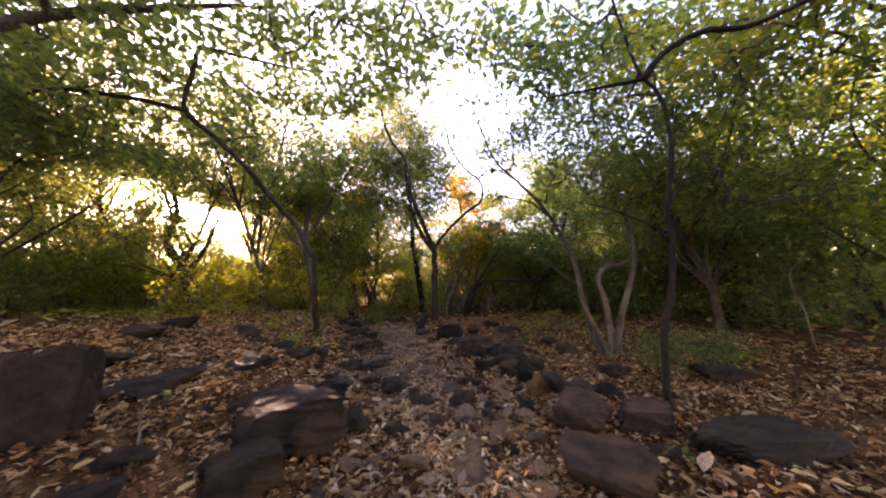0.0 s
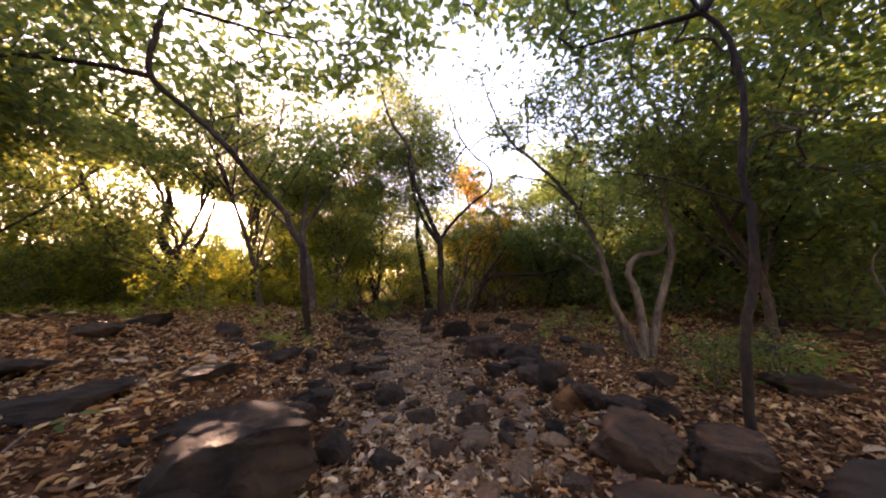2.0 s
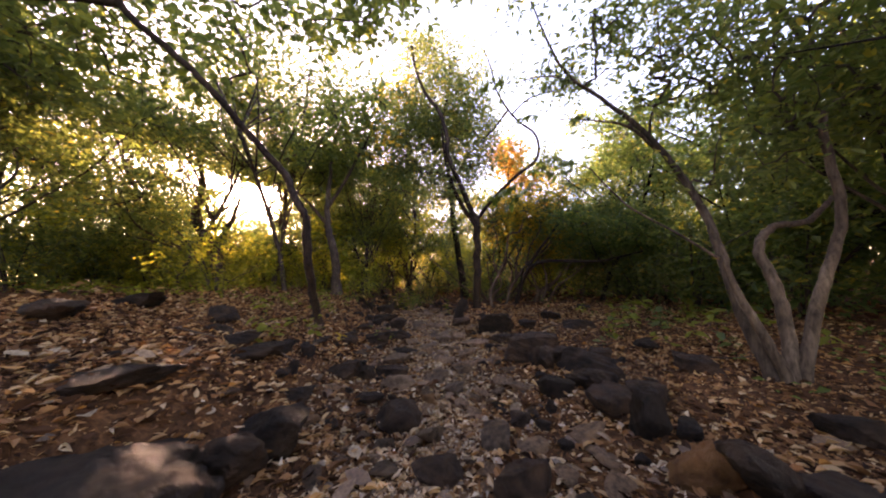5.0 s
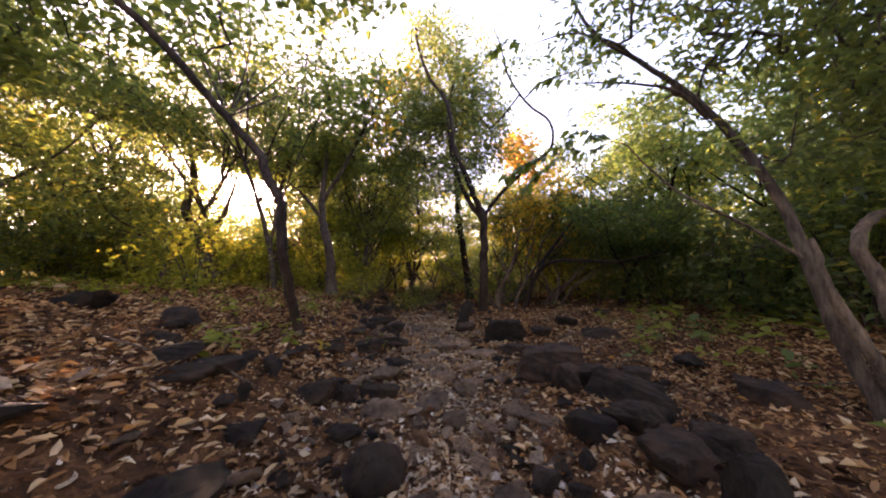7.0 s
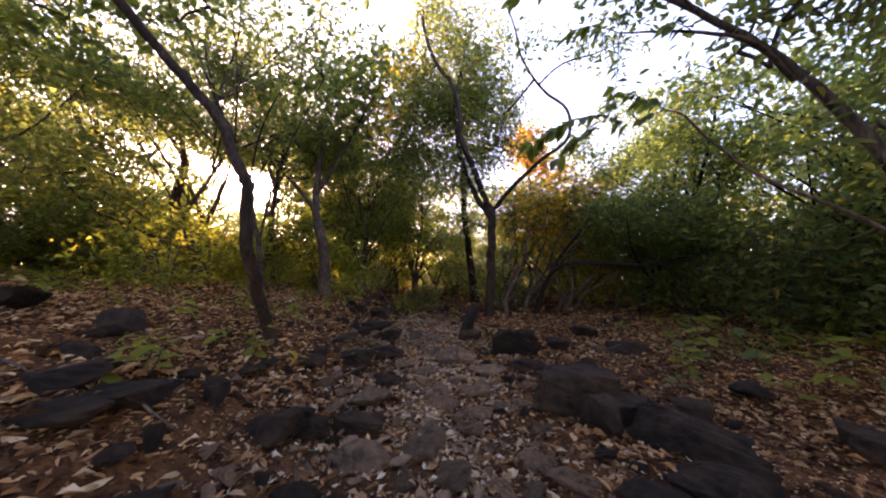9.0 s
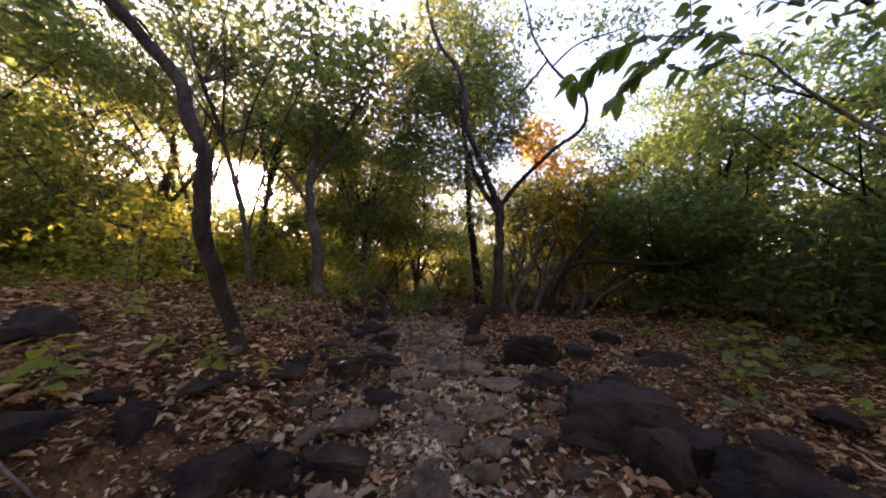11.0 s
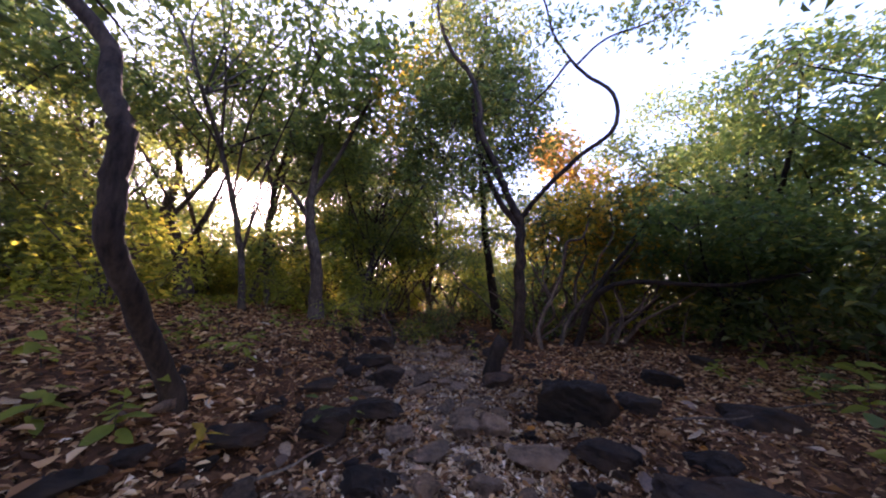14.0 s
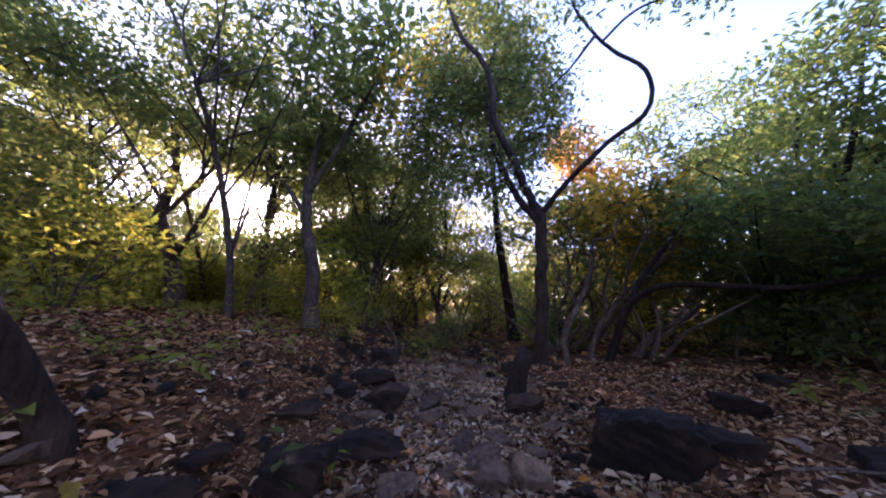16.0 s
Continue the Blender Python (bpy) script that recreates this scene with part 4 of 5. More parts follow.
# stump in front of the forked tree
rngs = np.random.RandomState(5)
line = np.array([(-0.95, 10.3, -0.08), (-0.92, 10.3, 0.08), (-0.88, 10.3, 0.32), (-0.8, 10.3, 0.52), (-0.72, 10.3, 0.66), (-0.72, 10.3, 0.665)])
v, f = tube(line, [0.2, 0.16, 0.13, 0.125, 0.11, 0.01], 12, rngs, 0.25)
v[48:60, 2] += rngs.uniform(-0.03, 0.07, 12)
tagged(new("tree_stump", mesh_np("tree_stump", v, f, DARK_BARK)), "short broken dark tree stump leaning beside the track", "tree stump")


# ---- woods around ----
def wood_tree(seed, x, y, top, wide, leaf, size, per, label, bark, group, clumps=150, bare=0.35, thick=0.011, flat=0.075):
    r = np.random.RandomState(seed)
    z = ground_z(x, y)
    way, p, bend = np.array([r.normal(0, 0.12), r.normal(0, 0.12), 1.0]), np.array([x, y, z]), []
    for k in range(7):
        bend.append(tuple(p))
        way[:2] += r.normal(0, 0.13, 2)
        p = p + way * top * 0.14
    limbs, lobes = [(bend, thick * top, thick * 0.35 * top)], []
    for k in range(12):
        a, e = k * 2.4 + r.uniform(-0.5, 0.5), wide * r.uniform(0.25, 0.9)
        h = r.uniform(bare + 0.06, 0.97)
        c = np.array([x + math.cos(a) * e, y + math.sin(a) * e, z + top * h])
        s = np.array(bend[max(1, min(5, int(h * 7) - 2))])
        mid = (s + c) / 2 + np.array([r.normal(0, 0.12), r.normal(0, 0.12), r.uniform(-0.02, 0.06)]) * wide
        limbs.append(([tuple(s), tuple(mid), tuple(c)], thick * 0.4 * top, thick * 0.1 * top))
        lobes.append((tuple(c), (wide * r.uniform(0.34, 0.52), wide * r.uniform(0.34, 0.52), top * flat * r.uniform(0.7, 1.3)), clumps // 12))
    return tree("tree", label, "tree", limbs, lobes, leaf, size, per, seed, bark, 0.30, 0.5, group, sides=8, twig_r=0.007, fine=False)


def bush(seed, x, y, top, wide, leaf, size, per, label, clumps=120):
    r = np.random.RandomState(seed)
    z = ground_z(x, y)
    limbs = []
    for k in range(6):
        a, e = r.uniform(0, 6.28), wide * r.uniform(0.3, 0.8)
        limbs.append(([(x + math.cos(a) * 0.08, y + math.sin(a) * 0.08, z), (x + math.cos(a) * e * 0.4, y + math.sin(a) * e * 0.4, z + top * 0.4), (x + math.cos(a) * e, y + math.sin(a) * e, z + top * 0.8)], 0.022, 0.006))
    lobes = [((x, y, z + top * 0.55), (wide, wide, top * 0.5), clumps)]
    return tree("shrub", label, "shrub", limbs, lobes, leaf, size, per, seed, TWIG, 0.22, 0.5, "undergrowth", sides=6, twig_r=0.004, fine=False)


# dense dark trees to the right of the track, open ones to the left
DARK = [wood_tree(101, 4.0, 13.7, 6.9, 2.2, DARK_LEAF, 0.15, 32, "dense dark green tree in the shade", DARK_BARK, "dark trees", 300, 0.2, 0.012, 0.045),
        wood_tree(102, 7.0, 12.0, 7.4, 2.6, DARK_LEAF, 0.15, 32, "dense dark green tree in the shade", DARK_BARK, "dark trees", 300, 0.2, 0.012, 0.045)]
TALL = [wood_tree(103, -6.4, 15.6, 9.0, 2.9, MID_LEAF, 0.15, 24, "open green tree of the woods", BARK, "woods", 270, 0.26),
        wood_tree(104, -8.2, 19.5, 8.2, 3.2, BIG_LEAF, 0.165, 22, "open green tree of the woods", BARK, "woods", 270, 0.26),
        wood_tree(105, -3.2, 24.0, 8.6, 2.8, LIME_LEAF, 0.18, 20, "sunlit yellow-green tree of the woods", BARK, "woods", 250, 0.2)]
BUSH = [bush(111, -5.9, 14.6, 2.0, 1.4, LIME_LEAF, 0.14, 13, "sunlit yellow-green bush of the undergrowth"),
        bush(112, 7.2, 13.4, 1.7, 1.3, DARK_LEAF, 0.14, 13, "dark green bush of the undergrowth"),
        bush(113, -2.4, 17.6, 1.9, 1.3, MID_LEAF, 0.15, 13, "green bush of the undergrowth")]


def plant(proto, x, y, s, turn):
    m = pose(x, y, ground_z(x, y) - 0.03, 0, 0, turn) @ Matrix.Diagonal((s, s, s * (0.9 + 0.2 * ((turn * 7) % 1)), 1))
    return copy_thing(proto, m)


HIGH = [wood_tree(106, -8.6, 12.4, 9.6, 2.9, MID_LEAF, 0.14, 22, "tall thin tree with a high crown", BARK, "tall woods", 230, 0.44, 0.009),
        wood_tree(107, -6.3, 10.2, 8.8, 2.7, BIG_LEAF, 0.15, 20, "tall thin tree with a high crown", BARK, "tall woods", 210, 0.46, 0.008)]
rng = np.random.RandomState(77)
for x, y, s, k in [(-11.8, 10.4, 1.0, 1), (-16.4, 12.2, 1.15, 1), (-10.2, 6.6, 0.9, 0)]:
    plant(HIGH[k], x, y, s, rng.uniform(0, 360))
# a low belt of thicket in the distance
for k in range(34):
    a = radians(-75 + 150 * k / 33 + rng.uniform(-2, 2))
    d = rng.uniform(22, 30)
    plant(BUSH[0 if k % 3 else 2], math.sin(a) * d - 2, math.cos(a) * d + 4, rng.uniform(1.2, 1.7) if k < 15 else rng.uniform(1.7, 2.4), rng.uniform(0, 360))
# The last one here is unseen, added to shade the right side.
DARK_PLACES = [(7.4, 7.6, 1.1, 0), (5.6, 15.4, 1.05, 0), (9.6, 9.6, 0.95, 1), (10.2, 13, 1.1, 0), (7.4, 17.5, 1.15, 1), (12.5, 17.5, 1.2, 0), (3.4, 18, 0.9, 0), (15, 11, 1.2, 1), (7.4, -0.6, 1.3, 0)]
# Unseen trees added behind and beside the start, to darken faces turned that way.
DARK_PLACES += [(-1.5, -5.6, 1.2, 0), (-4.6, -4.6, 1.2, 1), (-8, -3.4, 1.2, 0), (-10.5, -0.4, 1.1, 1), (1.6, -4.6, 1.15, 1), (4.8, -3.6, 1.1, 0), (8.0, 2.0, 1.0, 1)]
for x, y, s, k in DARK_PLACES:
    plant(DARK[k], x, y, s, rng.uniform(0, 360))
LEFT_WOODS = [(-10.2, 19.6, 1.0, 0), (-9.5, 17.5, 1, 0), (-11, 22, 1.1, 0), (-17, 11.5, 1.05, 0), (-22, 14, 1.2, 0), (-18, 6, 1.1, 1), (-12.5, 3.6, 1, 1), (-8.6, 4.4, 0.85, 0), (-5.6, 18.2, 0.9, 0), (-5.4, 14.2, 0.8, 1), (-14, 28, 1.2, 2), (-7.2, 26, 1.1, 2)]
RIGHT_WOODS = [(8.8, 5.2, 0.8, 2), (6.2, 6.8, 0.85, 0), (8.4, 3.4, 0.95, 1), (11, 8.6, 1, 2), (10.8, 2.4, 1, 2), (18, 4, 1.2, 1), (7, 27, 1.1, 0), (12, 24, 1.2, 1), (3.2, 25, 1, 2), (0.8, 21.5, 0.85, 2)]
FAR_WOODS = [(-1, 29, 1.1, 2), (-4.5, 33, 1.2, 0), (-7, 21.4, 0.9, 2), (-2.9, 20.4, 0.8, 0), (20, 18, 1.3, 0), (-14, 38, 1.4, 2), (-24, 19, 0.9, 0), (-27, 24, 1.1, 0), (2, 38, 1.4, 0), (14, 36, 1.4, 1), (25, 28, 1.4, 0), (-30, 12, 1.4, 0)]
BACK_WOODS = [(-9, -15, 1.2, 0), (3, -17, 1.2, 1), (12, -15, 1.2, 0), (-18, -9, 1.2, 1), (19, -8, 1.2, 0)]
for x, y, s, k in LEFT_WOODS + RIGHT_WOODS + FAR_WOODS + BACK_WOODS:
    plant(TALL[k], x, y, s, rng.uniform(0, 360))
# fine-leaved trees in flat layers either side of the gap through which the sun shines
LAYERED = [wood_tree(108, -9.2, 5.2, 7.6, 2.9, MID_LEAF, 0.125, 34, "spreading tree with fine leaves in flat layers", BARK, "layered trees", 260, 0.24, 0.010, 0.04),
           wood_tree(109, -5.0, 12.9, 7.0, 2.3, MID_LEAF, 0.125, 34, "spreading tree with fine leaves in flat layers", BARK, "layered trees", 260, 0.3, 0.010, 0.045)]
for x, y, s, k in [(-12.4, 6.6, 1.05, 1), (-15.5, 8.4, 1.15, 0), (-10.8, 2.4, 1.0, 1), (-14.5, 4.6, 1.1, 0), (-20, 10.5, 1.3, 1), (-8.2, 16.0, 1.0, 0), (-4.2, 17.0, 0.95, 0), (-11.5, 20.5, 1.15, 1), (-7.4, 20.2, 1.0, 1)]:
    plant(LAYERED[k], x, y, s, rng.uniform(0, 360))
# taller ones across the sun's path, with a gap in their crowns
for k, (x, y, top, wide) in enumerate([(-9.2, 9.2, 8.2, 2.6), (-8.4, 12.9, 8.4, 2.4), (-11.9, 13.6, 8.6, 2.8), (-13.3, 10.6, 8.4, 2.8), (-11.2, 17.2, 8.8, 2.8), (-15.5, 15.5, 9.0, 3.2)]):
    wood_tree(120 + k, x, y, top, wide, MID_LEAF, 0.135, 34, "spreading tree with fine leaves and gaps in its crown", BARK, "layered trees", 270, 0.13, 0.009, 0.05)
for x, y, s, k in [(-14.6, 18.4, 0.52, 0), (-17.2, 18.2, 0.62, 1), (-19.5, 15.0, 0.62, 0), (-13.0, 16.0, 0.48, 1), (-17.4, 15.6, 0.6, 0), (-15.8, 20.0, 0.66, 1), (-12.4, 19.2, 0.58, 0), (-20.5, 17.8, 0.7, 1), (-18.8, 12.4, 0.6, 1), (-14.8, 13.2, 0.46, 0), (-11.0, 14.9, 0.40, 1), (-22, 20, 0.75, 0)]:
    plant(LAYERED[k], x, y, s, rng.uniform(0, 360))
n = 0
while n < 85:
    x, y = rng.uniform(-24, 18), rng.uniform(3, 30)
    u = x - float(bed_x(y))
    if abs(u) < (2.6 if y < 14 else 1.5) or (u < 0 and y < 10 and u > -8) or (u > 0 and y < 14 and u < 9.5 - 0.2 * y):
        continue
    az, far = math.degrees(math.atan2(-(x + 4.5), y - 5)), math.hypot(x + 4.5, y - 5)
    if 34 < az < 54 and far < 7:
        continue
    n += 1
    k = 0 if u < -1 and rng.rand() < 0.65 else (1 if u > 2.5 and rng.rand() < 0.8 else 2)
    plant(BUSH[k], x, y, rng.uniform(0.7, 1.45) * (0.6 if 30 < az < 58 else 1), rng.uniform(0, 360))
# undergrowth low enough to let the sun in over it
for k in range(24):
    a, d = radians(rng.uniform(20, 68)), rng.uniform(11.5, 19)
    plant(BUSH[0 if k % 3 else 2], -4.5 - math.sin(a) * d, 5 + math.cos(a) * d, rng.uniform(0.95, 1.3), rng.uniform(0, 360))
for k in range(13):
    a, d = radians(36 + 3.4 * k + rng.uniform(-1, 1)), rng.uniform(13, 17)
    plant(BUSH[0], -1 - math.sin(a) * d, 4 + math.cos(a) * d, rng.uniform(0.75, 1.0), rng.uniform(0, 360))
# a bush on the bank that shades the foot of the track
plant(BUSH[0], -6.5, 8.1, 0.82, rng.uniform(0, 360))
# a screen of bushes where the track runs out of sight
for x, y, s, k in [(-7.6, 24.5, 1.3, 0), (-5.6, 23.6, 1.2, 2), (-9.6, 26, 1.5, 0), (-3.6, 22.4, 1.2, 0), (-1.8, 20.6, 1.1, 2), (-6.6, 19.4, 1.0, 0), (0.2, 17.0, 1.0, 0), (1.8, 16.6, 1.0, 2), (-3.0, 14.2, 0.5, 2), (-7.6, 17.2, 1.1, 0), (3.0, 15.6, 1.0, 0), (5.6, 11.2, 1.2, 2), (6.8, 9.8, 1.3, 1), (8.2, 11.0, 1.4, 2), (4.9, 12.8, 1.1, 2), (9.0, 8.8, 1.4, 1), (10.0, 6.8, 1.4, 2)]:
    plant(BUSH[k], x, y, s, rng.uniform(0, 360))


# ---- herbs and seedlings ----
def broad_leaf_mesh(name, mat, wide):
    u = np.linspace(0, 1, 6)
    w = np.sin(u ** 0.8 * math.pi) ** 0.85 * wide + 0.004
    rows = [np.stack([u, s * w, -0.22 * u * u + 0.16 * abs(s) * w + 0.02 * np.sin(u * 21) * abs(s)], 1) for s in (-1, -0.5, 0, 0.5, 1)]
    k = np.arange(5)
    f = np.vstack([np.stack([j * 6 + k, j * 6 + k + 1, (j + 1) * 6 + k + 1, (j + 1) * 6 + k], 1) for j in range(4)])
    return mesh_np(name, np.vstack(rows), f, mat)


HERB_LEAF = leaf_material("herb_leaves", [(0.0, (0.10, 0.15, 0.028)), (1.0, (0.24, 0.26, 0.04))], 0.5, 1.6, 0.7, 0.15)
# Darker copy of the herb leaf, with shade put into its colour.
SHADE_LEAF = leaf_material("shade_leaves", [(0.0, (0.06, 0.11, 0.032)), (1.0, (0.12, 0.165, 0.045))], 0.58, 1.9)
LEAF_SHAPES = {"lime": broad_leaf_mesh("leaf", HERB_LEAF, 0.24), "green": broad_leaf_mesh("leaf", SHADE_LEAF, 0.27), "gold": broad_leaf_mesh("leaf", GOLD_LEAF, 0.24)}


def seedling(x, y, tall, count, size, kind, seed, label):
    r = np.random.RandomState(seed)
    z = ground_z(x, y)
    root = tagged(new("seedling"), label, "seedling", "seedlings")
    root.location = (x, y, z)
    line = smooth_line([(0, 0, -0.03), (r.normal(0, 0.04), r.normal(0, 0.04), tall * 0.5), (r.normal(0, 0.08), r.normal(0, 0.08), tall)], 4)
    v, f = tube(line, np.linspace(0.006, 0.002, len(line)), 5, r)
    part("stem", mesh_np("stem", v, f, TWIG), root)
    for k in range(count):
        u = 0.35 + 0.65 * (k + 1) / count
        p = line[int(u * (len(line) - 1))]
        s = size * r.uniform(0.7, 1.15)
        leaf = part("leaf", LEAF_SHAPES[kind], root)
        leaf.matrix_local = pose(p[0], p[1], p[2], r.normal(0, 16), r.uniform(-25, 22), k * 137 + r.uniform(-20, 20)) @ Matrix.Diagonal((s, s, s, 1))
    return root


seedling(-2.75, 6.5, 0.22, 8, 0.17, "lime", 900, "yellow-green seedling with broad leaves on the bank")
seedling(-3.0, 6.2, 0.18, 7, 0.16, "lime", 901, "yellow-green seedling with broad leaves on the bank")
seedling(-2.55, 6.75, 0.16, 6, 0.15, "gold", 902, "yellowing seedling at the foot of a tree")
seedling(-2.95, 5.55, 0.25, 8, 0.2, "lime", 903, "yellow-green seedling with broad leaves on the bank")
seedling(-2.75, 5.2, 0.22, 7, 0.2, "lime", 904, "yellow-green seedling with broad leaves on the bank")
seedling(-5.5, 7.4, 0.75, 14, 0.13, "lime", 905, "upright sunlit sapling with bright leaves")
seedling(-6.9, 9.2, 0.7, 12, 0.14, "lime", 906, "upright sunlit sapling with bright leaves")
seedling(-2.2, 7.6, 0.34, 5, 0.13, "green", 907, "green seedling between the rocks")
seedling(-2.05, 7.9, 0.3, 5, 0.12, "lime", 908, "green seedling between the rocks")
seedling(-4.3, 8.2, 0.4, 8, 0.15, "lime", 909, "yellow-green seedling in leaf litter")
seedling(-3.6, 8.9, 0.35, 8, 0.13, "lime", 910, "yellow-green seedling in leaf litter")
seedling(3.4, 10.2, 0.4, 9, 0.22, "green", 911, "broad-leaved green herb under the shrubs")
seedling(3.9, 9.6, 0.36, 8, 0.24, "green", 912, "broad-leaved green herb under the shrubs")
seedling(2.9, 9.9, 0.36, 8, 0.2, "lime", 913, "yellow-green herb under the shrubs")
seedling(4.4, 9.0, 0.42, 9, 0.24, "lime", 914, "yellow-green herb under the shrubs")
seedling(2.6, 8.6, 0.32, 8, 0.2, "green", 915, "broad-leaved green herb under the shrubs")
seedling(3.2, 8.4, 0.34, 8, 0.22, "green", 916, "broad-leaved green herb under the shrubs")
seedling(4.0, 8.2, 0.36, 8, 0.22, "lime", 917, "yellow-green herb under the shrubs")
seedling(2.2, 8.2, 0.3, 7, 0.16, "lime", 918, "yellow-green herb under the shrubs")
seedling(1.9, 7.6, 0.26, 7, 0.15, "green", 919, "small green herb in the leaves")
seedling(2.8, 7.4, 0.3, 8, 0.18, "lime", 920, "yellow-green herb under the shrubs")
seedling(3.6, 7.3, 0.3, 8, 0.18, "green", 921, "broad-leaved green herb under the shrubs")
seedling(4.6, 7.0, 0.35, 8, 0.2, "lime", 922, "yellow-green herb under the shrubs")
seedling(-1.55, 12.6, 0.4, 8, 0.15, "lime", 923, "yellow-green seedling beside the track")
seedling(-1.4, 11.2, 0.35, 8, 0.13, "lime", 924, "yellow-green seedling beside the track")
seedling(1.15, 3.55, 0.14, 5, 0.08, "green", 925, "tiny green seedling among boulders")
seedling(1.85, 2.45, 0.15, 5, 0.09, "green", 926, "tiny green seedling among boulders")
seedling(-2.35, 2.6, 0.12, 4, 0.1, "green", 927, "tiny green seedling in leaf litter")
seedling(3.4, 11.5, 0.28, 9, 0.2, "lime", 928, "yellow-green broad-leaved herb under the shrubs")
seedling(4.1, 11.5, 0.33, 10, 0.22, "lime", 929, "yellow-green broad-leaved herb under the shrubs")
seedling(4.0, 10.6, 0.38, 11, 0.24, "lime", 930, "yellow-green broad-leaved herb under the shrubs")
seedling(2.9, 8.8, 0.43, 9, 0.26, "lime", 931, "yellow-green broad-leaved herb under the shrubs")
seedling(4.6, 9.6, 0.28, 10, 0.2, "lime", 932, "yellow-green broad-leaved herb under the shrubs")
seedling(3.1, 9.4, 0.33, 11, 0.22, "lime", 933, "yellow-green broad-leaved herb under the shrubs")
seedling(4.2, 9.4, 0.38, 9, 0.24, "lime", 934, "yellow-green broad-leaved herb under the shrubs")
seedling(5.4, 9.4, 0.43, 10, 0.26, "lime", 935, "yellow-green broad-leaved herb under the shrubs")
seedling(3.8, 11.3, 0.28, 11, 0.2, "lime", 936, "yellow-green broad-leaved herb under the shrubs")
seedling(2.3, 8.15, 0.33, 9, 0.22, "lime", 937, "yellow-green broad-leaved herb under the shrubs")
seedling(3.4, 7.8, 0.38, 10, 0.24, "lime", 938, "yellow-green broad-leaved herb under the shrubs")
seedling(5.0, 10.6, 0.43, 11, 0.26, "lime", 939, "yellow-green broad-leaved herb under the shrubs")
seedling(2.5, 10.8, 0.28, 9, 0.2, "lime", 940, "yellow-green broad-leaved herb under the shrubs")
seedling(4.9, 8.4, 0.33, 10, 0.22, "lime", 941, "yellow-green broad-leaved herb under the shrubs")
seedling(5.8, 10.4, 0.38, 11, 0.24, "lime", 942, "yellow-green broad-leaved herb under the shrubs")
seedling(-2.7, 5.4, 0.2, 7, 0.13, "lime", 943, "sunlit yellow-green seedling on the leafy bank")
seedling(-4.3, 6.9, 0.25, 8, 0.15, "lime", 944, "sunlit yellow-green seedling on the leafy bank")
seedling(-3.6, 8.1, 0.3, 9, 0.17, "lime", 945, "sunlit yellow-green seedling on the leafy bank")
seedling(-3.5, 7.5, 0.2, 7, 0.13, "lime", 946, "sunlit yellow-green seedling on the leafy bank")
seedling(-3.25, 7.7, 0.25, 8, 0.15, "lime", 947, "sunlit yellow-green seedling on the leafy bank")
seedling(-3.7, 6.5, 0.3, 9, 0.17, "lime", 948, "sunlit yellow-green seedling on the leafy bank")
seedling(-4.9, 8.4, 0.2, 7, 0.13, "lime", 949, "sunlit yellow-green seedling on the leafy bank")
seedling(-5.6, 8.9, 0.25, 8, 0.15, "lime", 950, "sunlit yellow-green seedling on the leafy bank")
seedling(-4.6, 9.4, 0.3, 9, 0.17, "lime", 951, "sunlit yellow-green seedling on the leafy bank")

# feathery shrub by the track and low shrubs on its far side
fr = np.random.RandomState(3)
for x, y, tall, wide, seed in [(3.2, 4.6, 0.7, 0.36, 31), (3.9, 4.5, 0.6, 0.4, 34), (-3.9, 10.4, 0.9, 0.6, 35), (-3.0, 12.0, 0.9, 0.5, 36), (-4.6, 12.6, 1.2, 0.8, 37), (-6.0, 10.6, 1.0, 0.7, 38)]:
    z = ground_z(x, y)
    limbs = [([(x, y, z), (x + fr.normal(0, wide * 0.25), y + fr.normal(0, wide * 0.25), z + tall * 0.5), (x + fr.normal(0, wide * 0.6), y + fr.normal(0, wide * 0.6), z + tall)], 0.008, 0.003) for k in range(4)]
    # Shrubs right of the track take the darker leaf, putting their shade into colour.
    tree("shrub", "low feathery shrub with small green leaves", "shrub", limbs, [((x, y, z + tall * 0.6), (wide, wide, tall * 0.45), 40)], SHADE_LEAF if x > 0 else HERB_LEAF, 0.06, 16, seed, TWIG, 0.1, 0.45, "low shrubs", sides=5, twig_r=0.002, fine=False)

# green ground cover
cr = np.random.RandomState(8)
def cover(name, label, n, x0, x1, y0, y1, keep, mat, size):
    x, y = scatter(cr, n, x0, x1, y0, y1, keep)
    z = height(x, y)
    k = 7
    c = np.repeat(np.stack([x, y, z], 1), k, 0) + cr.normal(0, 1, (len(x) * k, 3)) * np.array([0.07, 0.07, 0.0])
    c[:, 2] += cr.uniform(0.02, 0.22, len(c))
    ax = cr.normal(0, 1, c.shape)
    ax[:, 2] *= 0.3
    L = size * cr.uniform(0.6, 1.4, len(c))
    v, f = leaf_arrays(c, ax, cr.normal(0, 0.4, c.shape) + np.array([0, 0, 1.0]), L, L * 0.5)
    tagged(new(name, mesh_np(name, v, f, mat, False)), label, "ground cover", kind="stuff")


cover("ground_cover", "low sunlit green plants over the far bank", 1500, -16, -2.8, 6.5, 20, lambda x, y: np.clip((bed_x(y) - x - 1.8) / 4, 0, 1) * (lattice(x * 0.7, y * 0.7) > 0.4), HERB_LEAF, 0.1)
# The right-hand cover has its shade in the leaf colour too.
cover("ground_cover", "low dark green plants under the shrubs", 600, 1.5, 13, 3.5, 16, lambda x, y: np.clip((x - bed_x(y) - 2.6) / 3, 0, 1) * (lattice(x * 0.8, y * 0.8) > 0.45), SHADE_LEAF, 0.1)

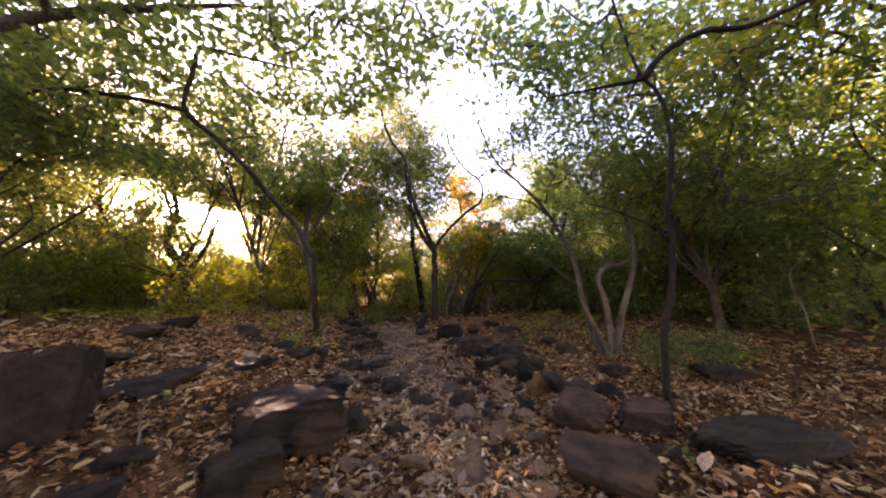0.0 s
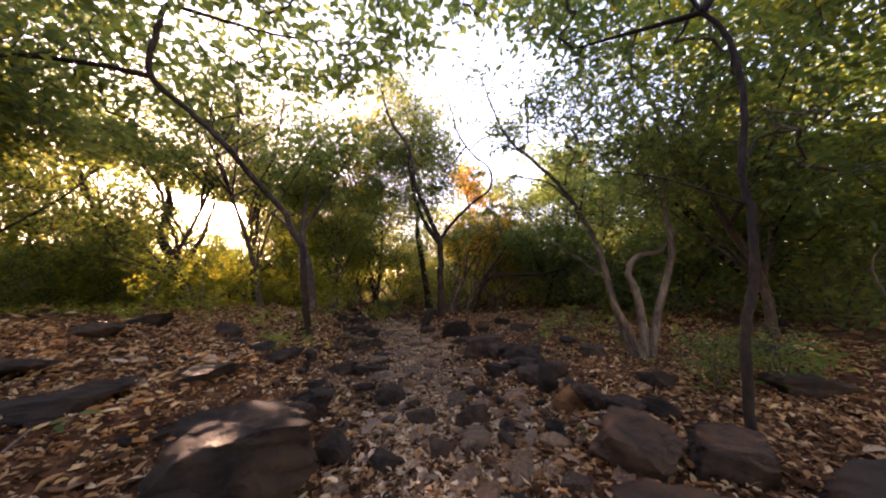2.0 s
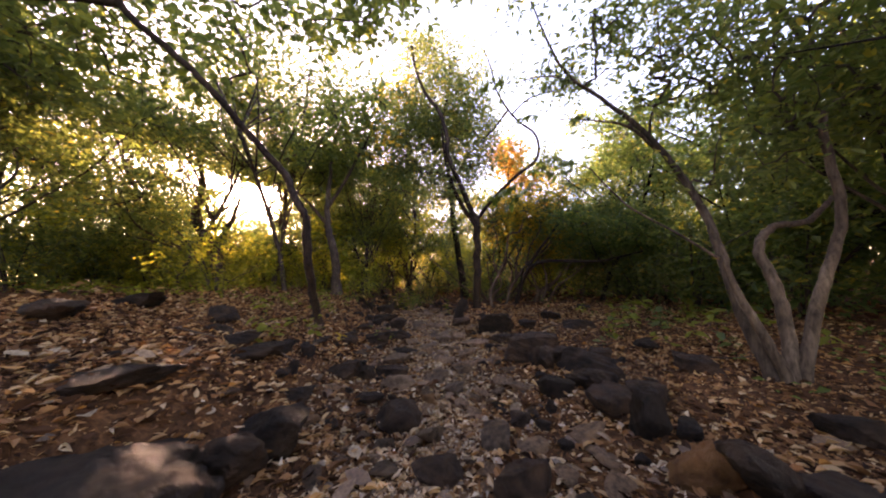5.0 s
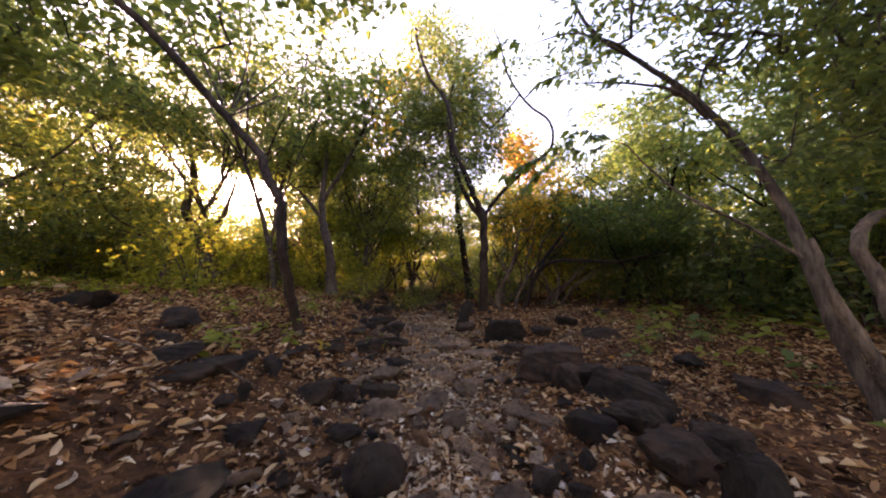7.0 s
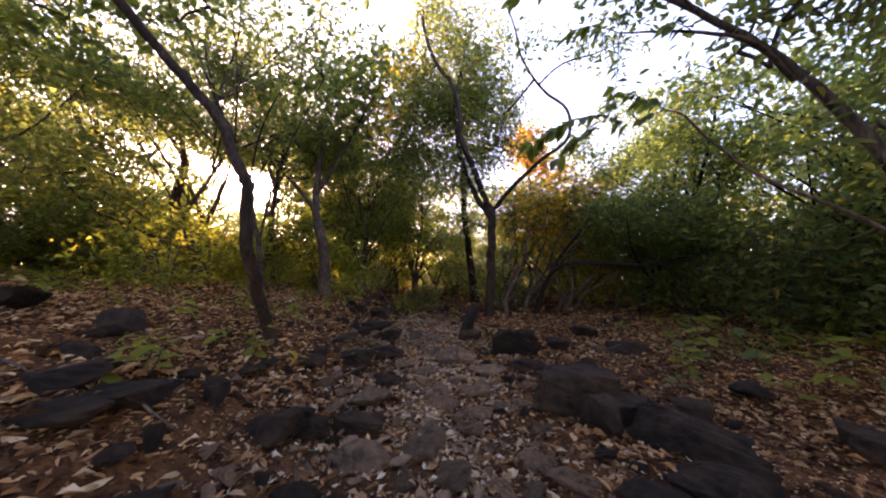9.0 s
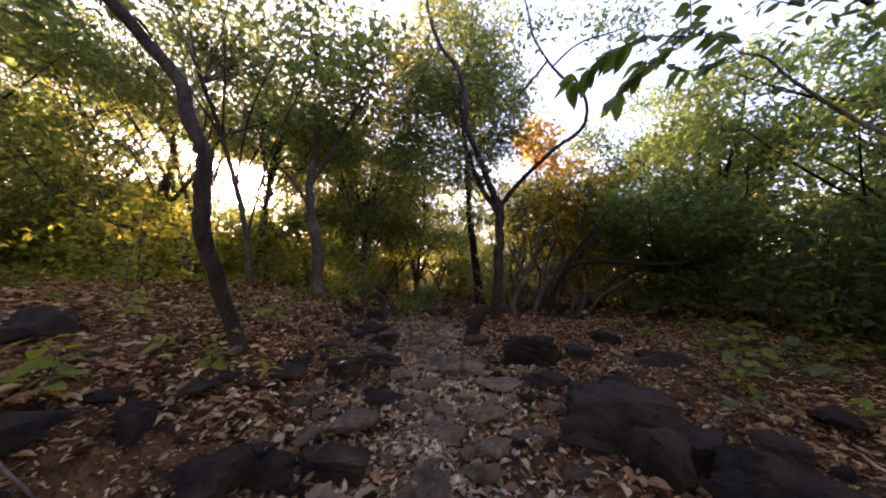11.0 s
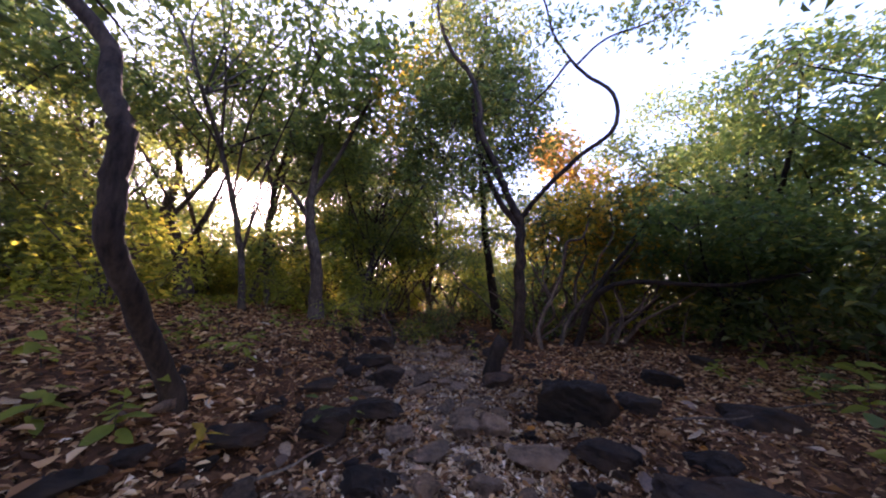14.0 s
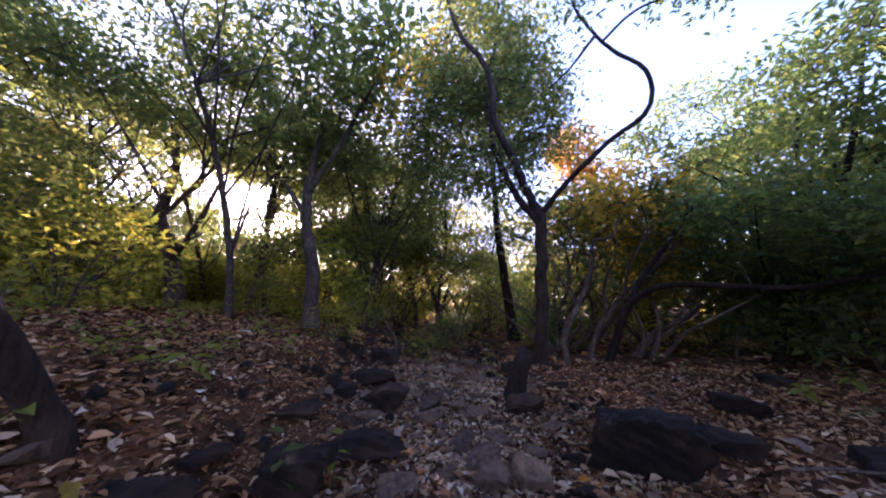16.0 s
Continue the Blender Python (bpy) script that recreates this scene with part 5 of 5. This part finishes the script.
# dead sticks on the ground and a few bare stems
sr = np.random.RandomState(12)
for x, y, length, yaw, rise, label in [(-2.6, 5.1, 0.5, 10, 0.05, "pale dead stick on the leaves"), (-2.2, 6.9, 0.6, 60, 0.12, "thin pale twig across the rocks"), (-1.75, 6.5, 0.5, -50, 0.2, "thin bent twig over stones"), (1.5, 7.4, 0.7, 25, 0.05, "thin dead twig in the leaves"),
                                     (1.1, 8.9, 0.6, -20, 0.1, "thin dead twig in the leaves"), (-0.9, 2.6, 0.7, 115, 0.04, "grey dead branch on the track"), (-1.9, 1.9, 0.8, 130, 0.06, "grey dead branch in the leaves"), (2.2, 9.4, 0.8, 10, 0.1, "thin dead twig in the leaves"), (-3.6, 5.0, 0.6, 0, 0.05, "dead stick on the bank"), (2.9, 6.9, 0.9, -10, 0.1, "dead stick in the leaves")]:
    z = ground_z(x, y) + 0.03
    a = radians(yaw)
    line = smooth_line([(x + math.cos(a) * length * u + sr.normal(0, 0.03), y + math.sin(a) * length * u + sr.normal(0, 0.03), ground_z(x + math.cos(a) * length * u, y + math.sin(a) * length * u) + 0.03 + rise * u + abs(sr.normal(0, 0.015))) for u in (0, 0.35, 0.7, 1)], 4)
    v, f = tube(line, np.linspace(0.014, 0.005, len(line)), 6, sr, 0.2)
    tagged(new("dead_stick", mesh_np("dead_stick", v, f, PALE_BARK)), label, "stick")
for x, y, tall, label in [(4.55, 13.2, 0.9, "thin bare pale stem under the trees"), (3.3, 13.6, 1.2, "crooked bare stem under the trees"), (-3.3, 11.2, 1.3, "thin bent bare sapling"), (0.35, 9.5, 0.35, "short dead stem beside the rock"), (-4.4, 13.0, 1.6, "thin bare sapling in the undergrowth"), (5.6, 12.4, 1.0, "crooked bare stem under the trees"), (6.29, 5.2, 1.9, "pale sunlit bare stem among the dark trees")]:
    z = ground_z(x, y)
    line = smooth_line([(x, y, z - 0.05), (x + sr.normal(0, 0.06), y, z + tall * 0.35), (x + sr.normal(0, 0.15), y, z + tall * 0.7), (x + sr.normal(0, 0.3), y, z + tall)], 4)
    v, f = tube(line, np.linspace(0.022, 0.006, len(line)), 6, sr, 0.2)
    tagged(new("bare_stem", mesh_np("bare_stem", v, f, PALE_BARK)), label, "bare stem")


# hanging sprays of broad leaves on the many-stemmed tree
SPRAY_LEAF = broad_leaf_mesh("leaf", SHADE_LEAF, 0.22)
hr = np.random.RandomState(44)
base = np.array(many_stemmed.location)
SPRAYS = [((1.0, 6.5, 3.7), (0.85, 6.2, 3.1), (0.7, 5.98, 2.64), (0.5, 5.88, 2.47), (0.32, 5.93, 2.32)), ((0.7, 5.98, 2.64), (0.45, 5.85, 2.57), (0.25, 5.8, 2.47), (0.11, 5.91, 2.42)),
          ((1.45, 6.72, 3.02), (1.3, 6.7, 2.97), (1.11, 6.7, 2.92), (0.9, 6.66, 3.0), (0.75, 6.6, 2.98))]
for (x, y, z) in [(1.45, 6.72, 3.02), (1.25, 6.6, 3.05), (1.0, 6.5, 3.7), (1.5, 6.7, 4.3), (0.5, 6.8, 4.5), (1.6, 6.5, 3.6)]:
    dx, dy = hr.uniform(-0.55, -0.3), hr.uniform(-0.35, -0.05)
    SPRAYS.append(((x, y, z), (x + dx * 0.4, y + dy * 0.2, z + 0.06), (x + dx * 0.8, y + dy * 0.6, z + 0.02), (x + dx * 1.2, y + dy, z - 0.15)))
for pts in SPRAYS:
    line = smooth_line(pts, 6)
    v, f = tube(line, np.linspace(0.005, 0.0018, len(line)), 5, hr)
    part("twig", mesh_np("twig", v - base, f, TWIG), many_stemmed)
    for k in range(4, len(line)):
        for side in (-1, 1):
            if hr.rand() < 0.4:
                continue
            p, s = line[k] - base, hr.uniform(0.1, 0.165)
            way = line[k] - line[k - 1]
            yaw = math.degrees(math.atan2(way[1], way[0])) + side * hr.uniform(35, 75)
            leaf = part("leaf", SPRAY_LEAF, many_stemmed)
            leaf.matrix_local = pose(p[0], p[1], p[2], hr.normal(0, 22), hr.uniform(5, 45), yaw) @ Matrix.Diagonal((s, s, s, 1))
